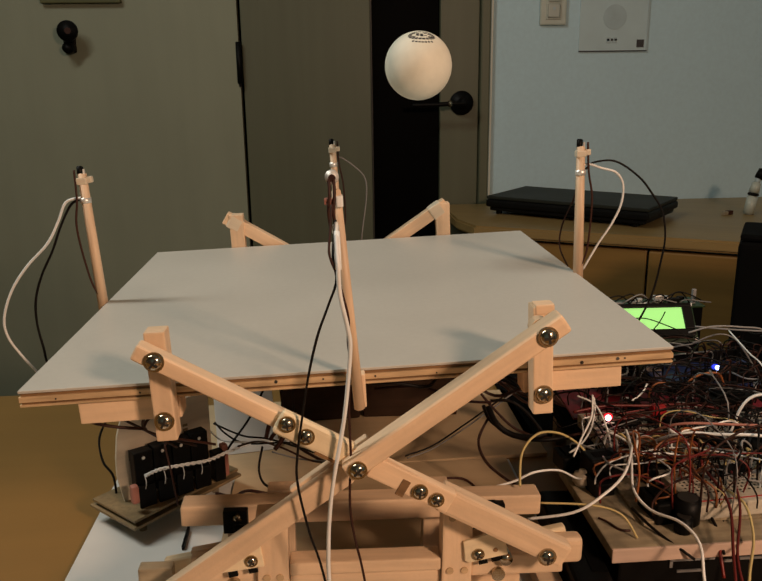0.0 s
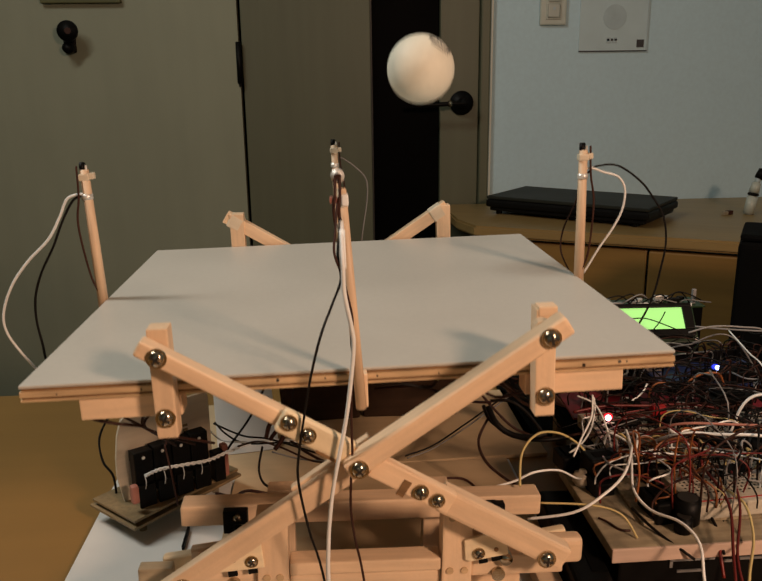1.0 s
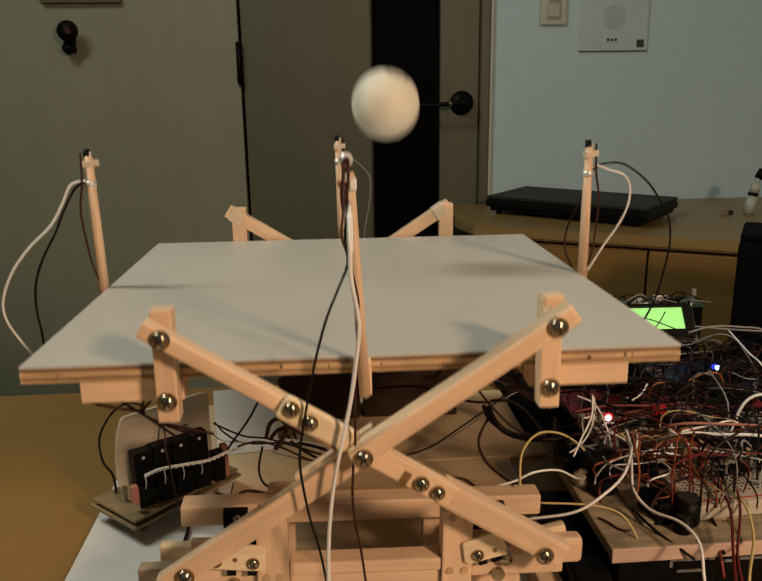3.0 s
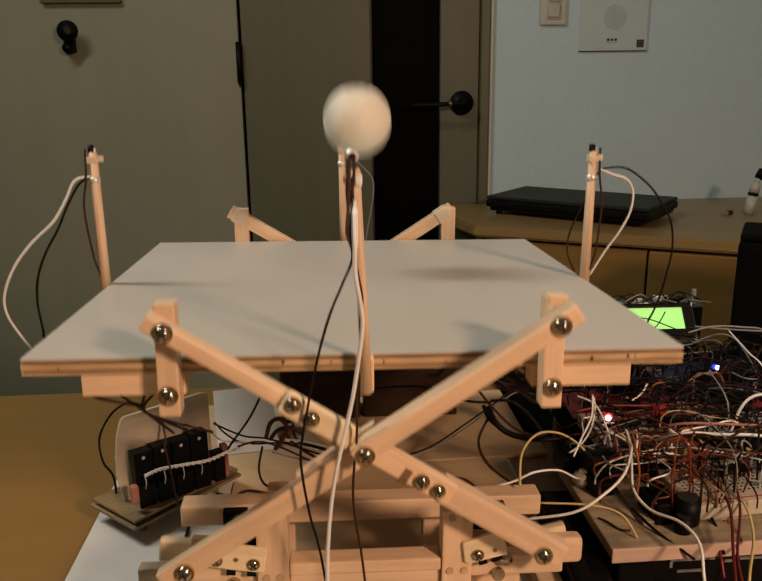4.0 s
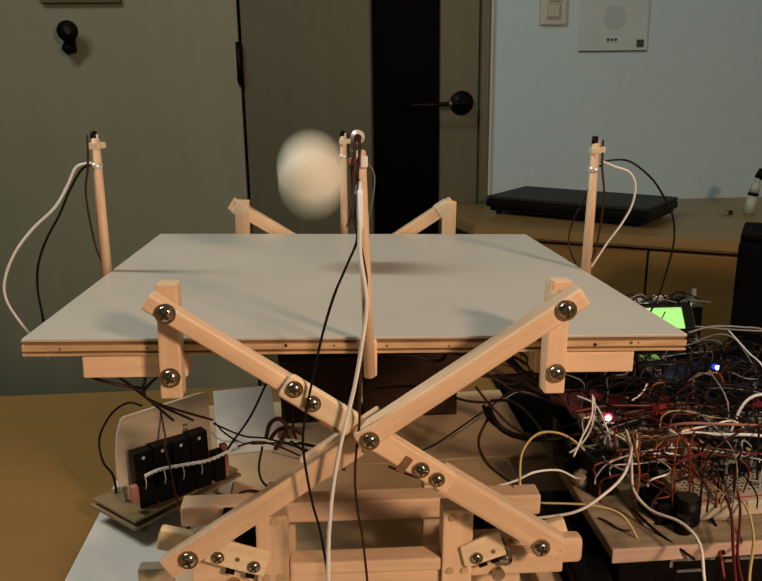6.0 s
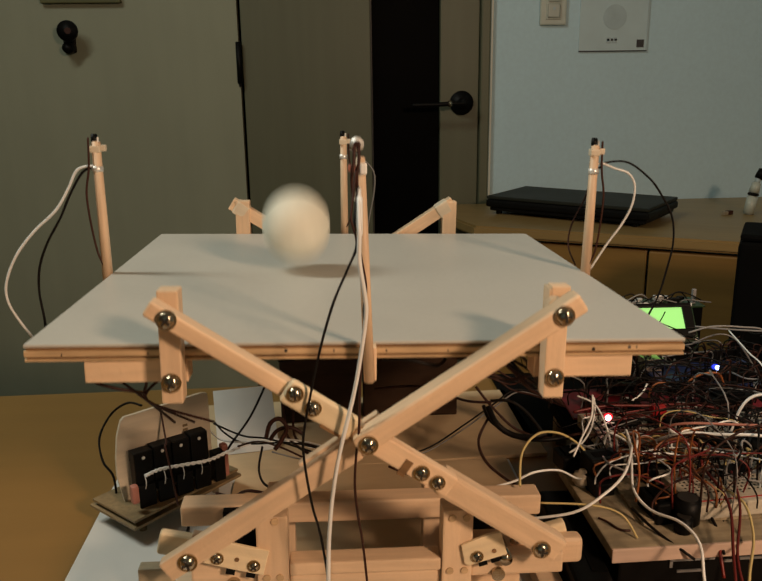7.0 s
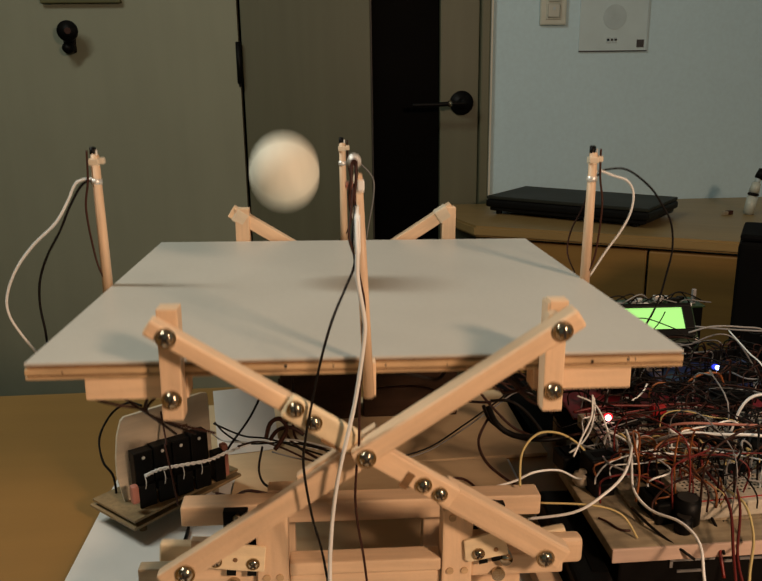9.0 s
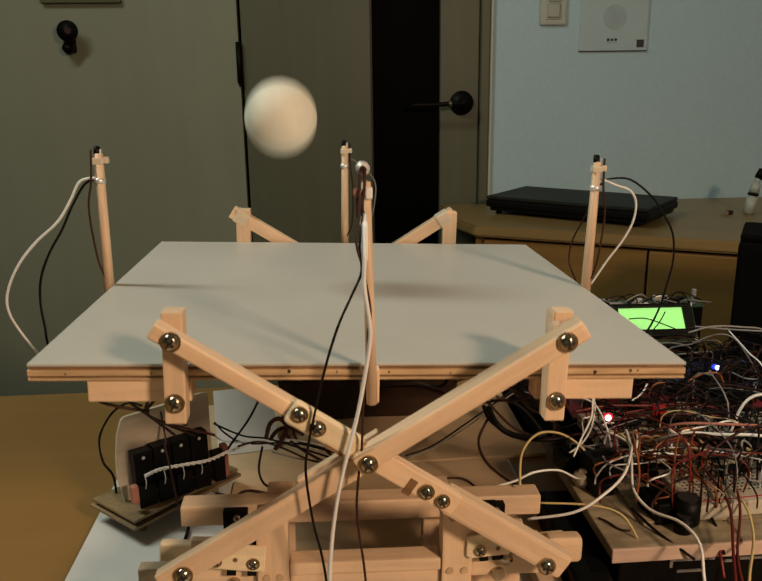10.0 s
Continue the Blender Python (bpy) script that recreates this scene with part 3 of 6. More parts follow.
# seconds, centre of the ball in mm
BALL = [(0.000, 41.3, 164.5, 260.1), (0.100, 41.4, 164.1, 259.1), (0.200, 42.6, 163.8, 249.4), (0.300, 43.2, 163.4, 236.2), (0.400, 44.3, 163.1, 210.9), (0.500, 44.5, 162.7, 183.8), (0.567, 45.4, 162.5, 165.8), (0.600, 45.0, 162.4, 179.9), (0.700, 44.4, 162.0, 206.0), (0.800, 43.6, 161.7, 232.1), (0.900, 43.3, 161.3, 246.8), (1.000, 42.2, 161.0, 258.4), (1.100, 42.0, 160.6, 261.0), (1.200, 40.9, 160.3, 257.1), (1.300, 40.6, 159.9, 248.1), (1.400, 39.9, 159.6, 228.5), (1.500, 38.6, 159.2, 207.3), (1.600, 37.7, 158.9, 172.0), (1.633, 38.0, 158.8, 165.5), (1.700, 37.0, 158.5, 186.1), (1.800, 36.1, 158.2, 216.3), (1.900, 35.3, 157.8, 235.8), (2.000, 34.1, 157.5, 253.2), (2.100, 32.9, 157.1, 260.6), (2.200, 31.5, 156.8, 262.9), (2.300, 30.7, 156.4, 258.2), (2.400, 29.3, 156.1, 245.3), (2.500, 28.6, 155.7, 229.1), (2.600, 27.0, 155.4, 199.7), (2.700, 25.9, 155.0, 170.3), (2.733, 25.9, 155.0, 166.2), (2.800, 24.6, 154.7, 193.7), (2.900, 23.1, 154.3, 219.9), (3.000, 21.5, 154.0, 239.5), (3.100, 20.0, 153.6, 252.5), (3.200, 18.5, 153.3, 258.9), (3.300, 17.0, 152.9, 258.8), (3.400, 15.5, 152.6, 252.0), (3.500, 13.9, 152.2, 238.6), (3.600, 12.4, 151.9, 218.6), (3.700, 10.9, 151.5, 192.1), (3.767, 9.7, 151.3, 167.0), (3.800, 9.4, 151.2, 176.5), (3.900, 7.3, 150.8, 203.3), (4.000, 5.3, 150.5, 231.1), (4.100, 4.1, 150.1, 245.1), (4.200, 2.2, 149.8, 257.2), (4.300, 0.4, 149.4, 261.3), (4.400, -1.3, 149.1, 258.7), (4.500, -2.1, 148.7, 250.8), (4.600, -4.8, 148.4, 232.4), (4.700, -6.7, 148.0, 211.7), (4.800, -8.8, 147.7, 177.6), (4.833, -9.3, 147.5, 167.0), (4.900, -9.6, 147.3, 183.0), (5.000, -11.8, 147.0, 213.0), (5.100, -12.0, 146.6, 231.2), (5.200, -12.8, 146.3, 247.0), (5.300, -13.8, 145.9, 254.6), (5.400, -14.9, 145.6, 255.7), (5.500, -15.6, 145.2, 250.5), (5.600, -16.9, 144.9, 238.1), (5.700, -17.9, 144.5, 219.4), (5.800, -18.9, 144.2, 194.1), (5.900, -19.8, 143.9, 166.5), (6.000, -20.9, 143.5, 202.7), (6.100, -21.9, 143.1, 227.8), (6.200, -22.9, 142.8, 246.3), (6.300, -23.9, 142.4, 258.2), (6.400, -24.9, 142.1, 263.5), (6.500, -25.9, 141.7, 262.3), (6.600, -26.8, 141.4, 254.4), (6.700, -27.8, 141.0, 240.0), (6.800, -29.0, 140.7, 215.9), (6.900, -29.9, 140.3, 192.2), (6.967, -30.6, 140.1, 166.5), (7.000, -30.5, 140.0, 174.5), (7.100, -30.8, 139.6, 203.0), (7.200, -30.9, 139.3, 229.5), (7.300, -30.8, 138.9, 246.2), (7.400, -30.9, 138.6, 256.6), (7.500, -30.4, 138.2, 259.7), (7.600, -31.0, 137.9, 257.6), (7.700, -31.1, 137.5, 248.2), (7.800, -31.1, 137.2, 232.2), (7.900, -31.1, 136.8, 209.4), (8.000, -30.7, 136.5, 170.2), (8.033, -31.3, 136.3, 165.3), (8.100, -31.9, 136.1, 181.7), (8.200, -31.9, 135.8, 213.3), (8.300, -32.2, 135.4, 235.0), (8.400, -32.7, 135.1, 251.7), (8.500, -33.4, 134.7, 261.4), (8.600, -33.9, 134.4, 264.3), (8.700, -33.9, 134.0, 259.7), (8.800, -34.3, 133.7, 249.2), (8.900, -34.5, 133.3, 233.6), (9.000, -35.4, 133.0, 205.1), (9.100, -35.4, 132.6, 177.8), (9.133, -35.6, 132.5, 165.8), (9.200, -35.6, 132.3, 188.1), (9.300, -35.6, 131.9, 216.8), (9.400, -35.5, 131.6, 239.1), (9.500, -35.4, 131.2, 250.8), (9.600, -35.4, 130.9, 263.9), (9.700, -35.4, 130.5, 266.4), (9.800, -35.2, 130.2, 263.1), (9.900, -35.3, 129.8, 251.6), (10.000, -35.7, 129.5, 234.0)]
PLATE_POSES = [(t, pose(x / 1000, y / 1000, z / 1000, rx, ry, rz)) for t, x, y, z, rx, ry, rz in PLATE]


def sensor_post(plate, x, y, low, high, lean, wire_side, turn=0, thick=0.0029, capped=True):
    """A slim dowel with a clamp, a solder band and a small microphone capsule on top (capped: it shows its dark back)."""
    top = (x + lean[0], y + lean[1], high)
    p = part("sensor_post", rod((x, y, low), top, thick, thick * 0.82, seg=14, bevel=0.0004), M_STICK, plate, "slim wooden sensor post", smooth=True)
    m = pose(top[0], top[1], top[2], 0, 0, turn)
    if not capped:
        # the capsule's bright rim and its two leads face the viewer, over a white and a pink clamp
        c = part("capsule", rod(m @ Vector((-0.0012, -0.0012, 0.0046)), m @ Vector((-0.0012, 0.0030, 0.0046)), 0.0026, seg=20, bevel=0.0005), M_SOLDER, p, "shiny sensor capsule", smooth=True)
        part("capsule_face", rod(m @ Vector((-0.0012, -0.0013, 0.0044)), m @ Vector((-0.0012, -0.0006, 0.0044)), 0.0014, seg=14), M_W_BROWN, c, "dark capsule face")
        part("clamp", box(-0.0002, 0.0024, -0.0034, 0.0020, -0.0062, -0.0020, 0.0006, m=m), M_W_WHITE, p, "white clamp block")
        part("side_clamp", box(-0.0046, -0.0014, -0.0030, 0.0012, -0.0052, -0.0028, 0.0006, m=m), M_PINK, p, "pinkish clamp block")
        for dx in (-0.0024, -0.0006):
            part("lead", tube([m @ Vector((dx, -0.0008, 0.0040)), m @ Vector((dx, -0.0030, -0.0010)), m @ Vector((dx - 0.0008, -0.0036, -0.0070)), m @ Vector((dx - 0.0004, -0.0034, -0.0130))], 0.0006), M_W_BROWN, p, "thin brown lead", smooth=True)
        part("solder_band", rod(m @ Vector((-0.0010, -0.0030, -0.0160)), m @ Vector((-0.0010, -0.0030, -0.0124)), 0.0014, seg=14, bevel=0.0004), M_SOLDER, p, "shiny solder band", smooth=True)
        return p
    part("clamp", box(-0.0030, 0.0026, -0.0026, 0.0024, -0.0060, -0.0022, 0.0008, m=m), M_PALE, p, "pale clamp block")
    part("side_clamp", box(0.0022, 0.0052, -0.0022, 0.0020, -0.0052, -0.0018, 0.0007, m=m), M_PALE, p, "pale clamp block")
    part("capsule", rod(m @ Vector((-0.0010, 0, -0.0024)), m @ Vector((-0.0006, 0, 0.0038)), 0.0014, 0.0018, seg=12, bevel=0.0004), M_BLACK, p, "black sensor capsule", smooth=True)
    part("pin", rod(m @ Vector((0.0012, -0.0010, -0.0020)), m @ Vector((0.0014, -0.0010, 0.0022)), 0.0007, seg=8), M_SOLDER, p)
    part("solder_band", rod(m @ Vector((0, 0, -0.0165)), m @ Vector((0, 0, -0.0125)), thick * 1.04, seg=14, bevel=0.0006), M_SOLDER, p, "shiny solder band", smooth=True)
    part("lead", tube([m @ Vector((wire_side * 0.0036, -0.001, 0.002)), m @ Vector((wire_side * 0.0040, -0.002, -0.014)), m @ Vector((wire_side * 0.0062, -0.002, -0.030)),
                       (x + wire_side * 0.0050, y - 0.001, (low + high) / 2 - 0.016), (x + wire_side * 0.001, y - 0.002, 0.004)], 0.0006), M_W_BROWN, p, "thin brown lead", smooth=True)
    return p


def build_plate():
    p = root("juggling_plate", "white coated plywood bouncing plate with sensor posts", "platform")
    part("top_sheet", box(-HALF, HALF, -HALF, HALF, -0.0012, 0.0, 0.0003), M_PLATE, p, "white melamine top sheet")
    part("upper_ply", box(-HALF + 0.0006, HALF - 0.0006, -HALF + 0.0008, HALF - 0.0006, -0.0026, -0.0012, 0.0002), M_PLY_DARK, p, "dark plywood layer")
    part("middle_ply", box(-HALF, HALF, -HALF - 0.0002, HALF, -0.0050, -0.0026, 0.0003), M_PLY_LIGHT, p, "light plywood layer")
    part("lower_ply", box(-HALF + 0.0006, HALF - 0.0006, -HALF + 0.0008, HALF - 0.0006, -0.0060, -0.0050, 0.0002), M_PLY_DARK, p, "dark plywood layer")
    part("bottom_sheet", box(-HALF, HALF, -HALF, HALF, -0.0070, -0.0060, 0.0003), M_PLY_LIGHT, p, "light plywood layer")
    rnd = random.Random(4)
    for x in (-0.118, -0.085, -0.046, -0.031, -0.012, 0.009, 0.034, 0.094, 0.109, 0.112):
        part("nail_hole", rod((x, -HALF - 0.0004, -0.0038 + rnd.uniform(-0.0006, 0.0006)), (x, -HALF + 0.001, -0.0038), rnd.uniform(0.0003, 0.0008), seg=8), M_DARK_STEEL, p)
    # blocks glued below, brackets on the front and back edges
    for x0, x1 in ((-0.1105, -0.070), (0.070, 0.1115)):
        part("under_block", box(x0, x1, -HALF + 0.0015, -HALF + 0.012, -0.0165, -0.0072, 0.0006), M_WOOD, p, "bare wooden block")
        part("under_block", box(x0, x1, HALF - 0.012, HALF - 0.0015, -0.0165, -0.0072, 0.0006), M_WOOD, p, "bare wooden block")
    for x in (-0.0745, 0.0755):
        part("bracket", box(x - 0.0041, x + 0.0041, -HALF - 0.0095, -HALF - 0.0006, -0.0215, 0.0235, 0.0007), M_WOOD_UP, p, "upright wooden bracket")
        screw(p, x, -HALF - 0.0098, -0.0128, turn=rnd.uniform(0, 90))
        part("bracket", box(x - 0.0050, x + 0.0050, HALF + 0.0006, HALF + 0.0100, -0.0215, 0.0235, 0.0007), M_WOOD_UP, p, "upright wooden bracket")
    part("bracket_wedge", box(0.0722, 0.0798, -HALF - 0.0100, -HALF - 0.0030, 0.0205, 0.0245, 0.0006), M_WOOD, p)
    part("front_tab", box(0.0002, 0.0048, -HALF - 0.0065, -HALF - 0.0008, -0.0145, -0.0005, 0.0006), M_WOOD_UP, p, "small wooden tab below the front post")
    # four posts
    sensor_post(p, 0.0018, -HALF - 0.0085, -0.0140, 0.0735, (-0.0040, 0, 0), -1, thick=0.0022, capped=False)
    sensor_post(p, -0.0010, HALF + 0.0075, -0.0100, 0.0695, (-0.0010, 0, 0), 1)
    sensor_post(p, -HALF - 0.0025, 0.0, -0.0100, 0.0715, (-0.0015, 0, 0), -1)
    sensor_post(p, HALF + 0.0015, 0.0, -0.0100, 0.0715, (0.0005, 0, 0), 1)
    # wires that hang from the posts
    y = -0.157
    wire("hanging_wire", [(-0.0030, -0.146, 0.0630), (-0.0048, -0.154, 0.0515), (-0.0041, y, 0.0430), (-0.0076, y, 0.0339), (-0.0123, y, 0.0225), (-0.0166, y, 0.0076), (-0.0200, y, -0.0082), (-0.0230, y, -0.0239), (-0.0239, y, -0.0360), (-0.0210, y, -0.0569), (-0.0167, y, -0.0765), (-0.010, y, -0.128)], 0.00052, M_W_BLACK, "black hanging wire", p)
    sleeve = wire("hanging_wire", [(-0.0028, -0.149, 0.0625), (-0.0031, -0.1545, 0.0560), (-0.0031, -0.1585, 0.0490), (-0.0031, -0.1585, 0.0381), (-0.0011, -0.1585, 0.0255), (-0.0006, -0.1585, 0.0180), (-0.0023, -0.1585, 0.0038), (-0.0044, -0.1585, -0.0094), (-0.0071, -0.1585, -0.0219), (-0.0094, -0.1585, -0.0320), (-0.0114, -0.1585, -0.0423), (-0.0131, -0.1585, -0.0549), (-0.0140, -0.1585, -0.0656), (-0.0146, -0.1585, -0.0800), (-0.0150, -0.1585, -0.128)], 0.00085, M_W_WHITE, "white hanging wire", p)
    part("shrink_sleeve", rod((-0.0029, -0.1512, 0.0600), (-0.0031, -0.1583, 0.0470), 0.0012, seg=12, bevel=0.0004), M_W_WHITE, sleeve, "white shrink sleeve", smooth=True)
    wire("hanging_wire", [(-0.0040, -0.147, 0.0690), (-0.0052, -0.152, 0.0600), (-0.0060, y, 0.0529), (-0.0040, y, 0.0458), (-0.0022, y, 0.0377), (-0.0006, y, 0.0282), (-0.0013, y, 0.0197), (-0.0009, y, 0.0112), (-0.0018, y, 0.0025), (-0.0026, y, -0.0092), (-0.0029, y, -0.0271), (-0.0039, y, -0.0373), (-0.0044, y, -0.0498), (-0.0032, y, -0.0626), (-0.0007, y, -0.0793), (0.004, y, -0.128)], 0.0005, M_W_BROWN, "dark brown hanging wire", p)
    wire("hanging_wire", [(-0.1360, -0.001, 0.0585), (-0.1432, 0, 0.0580), (-0.1480, 0, 0.0554), (-0.1527, 0, 0.0463), (-0.1603, 0, 0.0345), (-0.1731, 0, 0.0226), (-0.1836, 0, 0.0092), (-0.1900, 0, -0.0058), (-0.1897, 0, -0.0170), (-0.1840, 0, -0.0285), (-0.1772, 0, -0.0387), (-0.1700, 0, -0.0500)], 0.00075, M_W_WHITE, "white hanging wire", p)
    wire("hanging_wire", [(-0.1370, 0.000, 0.0580), (-0.1442, 0.000, 0.0554), (-0.1517, 0.000, 0.0437), (-0.1581, 0.000, 0.0305), (-0.1660, 0.000, 0.0171), (-0.1713, 0.000, 0.0036), (-0.1728, 0.000, -0.0103), (-0.1711, -0.001, -0.0245), (-0.1703, -0.002, -0.0316), (-0.1685, -0.002, -0.0447)], 0.0007, M_W_BLACK, "black hanging wire", p)
    wire("hanging_wire", [(0.1350, 0.000, 0.0600), (0.1390, 0.000, 0.0613), (0.1467, 0.000, 0.0586), (0.1547, 0.000, 0.0558), (0.1589, 0.000, 0.0489), (0.1581, 0.000, 0.0379), (0.1529, 0.000, 0.0268), (0.1453, 0.000, 0.0156), (0.1369, 0.000, 0.0014)], 0.0007, M_W_WHITE, "white hanging wire", p)
    wire("hanging_wire", [(0.1350, 0.001, 0.0570), (0.1397, 0.004, 0.0589), (0.1431, 0.004, 0.0616), (0.1557, 0.004, 0.0616), (0.1692, 0.004, 0.0524), (0.1772, 0.004, 0.0426), (0.1840, 0.004, 0.0313), (0.1863, 0.004, 0.0170), (0.1845, 0.004, 0.0026), (0.1790, 0.004, -0.0200), (0.1640, 0.004, -0.0500), (0.1500, 0.0, -0.0800)], 0.0006, M_W_BLACK, "black hanging wire", p)
    wire("hanging_wire", [(0.1345, 0.002, 0.0560), (0.1330, 0.006, 0.0420), (0.1275, 0.010, 0.0260), (0.1262, 0.010, 0.0130), (0.1300, 0.006, 0.0020)], 0.0005, M_W_BROWN, "thin brown hanging wire", p)
    wire("hanging_wire", [(-0.0005, HALF + 0.008, 0.0600), (0.0040, HALF + 0.008, 0.0594), (0.0127, HALF + 0.008, 0.0529), (0.0201, HALF + 0.008, 0.0438), (0.0204, HALF + 0.008, 0.0300), (0.0168, HALF + 0.008, 0.0093), (0.0150, HALF + 0.008, -0.0024)], 0.0006, M_W_GREY, "pale grey hanging wire", p)
    wire("hanging_wire", [(0.0350, -0.120, -0.012), (0.0300, -0.128, -0.012), (0.0180, -0.129, -0.009), (0.0080, -0.125, -0.010)], 0.0008, M_W_BLACK, "black lead below the plate", p)
    rnd = random.Random(8)
    for i in range(7):
        yy = -0.118 + 0.004 * i
        wire("hanging_wire", [(0.008 + rnd.uniform(-0.01, 0.01), yy, -0.0095), (0.024, yy + rnd.uniform(-0.004, 0.004), -0.0100 - rnd.uniform(0, 0.004)), (0.044, yy + rnd.uniform(-0.004, 0.004), -0.0110 - rnd.uniform(0, 0.006)),
                              (0.060, yy + rnd.uniform(-0.006, 0.006), -0.0130 - rnd.uniform(0, 0.008)), (0.078, yy + 0.01, -0.022 - rnd.uniform(0, 0.012)), (0.092, yy + 0.03, -0.045)], 0.0007, (M_W_BROWN, M_W_BLACK)[i % 2], "thin dark lead below the plate", p)
    for i in range(3):
        wire("hanging_wire", [(-0.116 + 0.006 * i, -0.100, -0.0085), (-0.113 + 0.005 * i, -0.104, -0.018), (-0.103 + 0.006 * i, -0.098 + 0.008 * i, -0.030), (-0.099, -0.080, -0.044), (-0.094 + 0.01 * i, -0.045, -0.070)], 0.0007, M_W_BROWN, "thin brown lead below the plate", p)
    wire("hanging_wire", [(-0.1290, -0.100, -0.0072), (-0.1220, -0.098, -0.0170), (-0.1120, -0.090, -0.0280), (-0.1000, -0.080, -0.0340), (-0.0880, -0.060, -0.0380)], 0.0005, M_W_BROWN, "thin brown lead below the plate", p)
    wire("hanging_wire", [(-0.108, -0.110, -0.012), (-0.110, -0.122, -0.018), (-0.102, -0.122, -0.022), (-0.090, -0.118, -0.026)], 0.0007, M_W_BROWN, "brown lead below the plate", p)
    return p


ARM = 0.1775


def arm_falling():
    """The front arm from the upper left to the lower right; local x runs down along it from its upper pivot."""
    a = root("linkage_arm", "bare wooden scissor arm with doubled splice pieces", "arm", group="scissor arms")
    part("upper_bar", box(-0.0085, 0.1240, -0.0042, 0.0038, -0.0036, 0.0030, 0.0014, seg=3), M_WOOD, a)
    part("lower_bar", box(0.1243, ARM + 0.0078, -0.0046, 0.0042, -0.0058, 0.0050, 0.0016), M_WOOD, a)
    part("splice", box(0.0505, 0.0818, -0.0085, -0.0044, -0.0040, 0.0064, 0.0022, seg=3), M_WOOD_PALE, a, "short pale splice piece with rounded ends")
    part("splice", box(0.0910, 0.1270, -0.0100, -0.0044, -0.0026, 0.0064, 0.0008), M_WOOD, a, "short splice piece")
    screw(a, 0.0, -0.0044, 0.0, turn=10)
    screw(a, 0.0543, -0.0086, 0.0022, 0.0028, 50)
    screw(a, 0.0631, -0.0086, 0.0010, 0.0028, 20)
    screw(a, 0.1128, -0.0102, 0.0012, 0.0028, 70)
    screw(a, 0.1205, -0.0102, 0.0012, 0.0026, 35)
    screw(a, ARM - 0.0005, -0.0048, -0.0030, turn=65)
    part("notch", box(0.1045, 0.1078, -0.0104, -0.0098, -0.0040, 0.0030, 0, m=None), M_PLY_DARK, a, "dark notch")
    part("dark_slot", box(0.0690, 0.0780, -0.0088, -0.0083, -0.0040, -0.0028, 0), M_PLY_DARK, a, "dark slot")
    return a


def arm_rising():
    """The front arm from the upper right to the lower left; local x runs towards its upper pivot at the origin."""
    a = root("linkage_arm", "bare wooden square scissor arm with steel pivot screws", "arm", group="scissor arms")
    part("upper_bar", box(-0.0915, 0.0088, -0.0046, 0.0046, -0.0040, 0.0038, 0.0016, seg=3), M_WOOD, a)
    part("lower_bar", box(-0.1862, -0.0935, 0.0048, 0.0106, -0.0085, 0.0008, 0.0009), M_WOOD, a)
    part("lap_block", box(-0.1180, -0.0800, 0.0106, 0.0150, -0.0060, 0.0020, 0.0009), M_WOOD, a)
    part("spacer", rod((0, 0.0046, 0), (0, 0.0096, 0), 0.0040, seg=14), M_WOOD, a)
    screw(a, 0.0, -0.0048, 0.0, turn=25)
    screw(a, -0.0868, -0.0048, -0.0006, 0.0031, 80)
    screw(a, -0.1758, 0.0046, -0.0048, turn=15)
    return a


def arm_behind(sign):
    """A rear arm, local x from its upper pivot inward and down."""
    a = root("linkage_arm", "bare wooden rear arm hinged behind the plate", "arm", group="scissor arms")
    part("bar", box(-0.0085 if sign > 0 else -0.170, 0.170 if sign > 0 else 0.0085, -0.0044, 0.0044, -0.0044, 0.0044, 0.0008), M_WOOD, a)
    part("knuckle", box(-0.0052, 0.0048, -0.0060, 0.0056, -0.0050, 0.0050, 0.0012), M_PALE, a, "pale wooden knuckle")
    return a


def slab(outline, y0, y1, bevel=0.0004):
    """A flat plate with the outline given in x and z, from y0 to y1."""
    b = bmesh.new()
    front = [b.verts.new((x, y0, z)) for x, z in outline]
    back = [b.verts.new((x, y1, z)) for x, z in outline]
    b.faces.new(front)
    b.faces.new(back[::-1])
    n = len(outline)
    for i in range(n):
        b.faces.new((front[i], back[i], back[(i + 1) % n], front[(i + 1) % n]))
    bmesh.ops.recalc_face_normals(b, faces=b.faces[:])
    if bevel:
        bmesh.ops.bevel(b, geom=b.edges[:], offset=bevel, segments=2, affect="EDGES", profile=0.6)
    return b


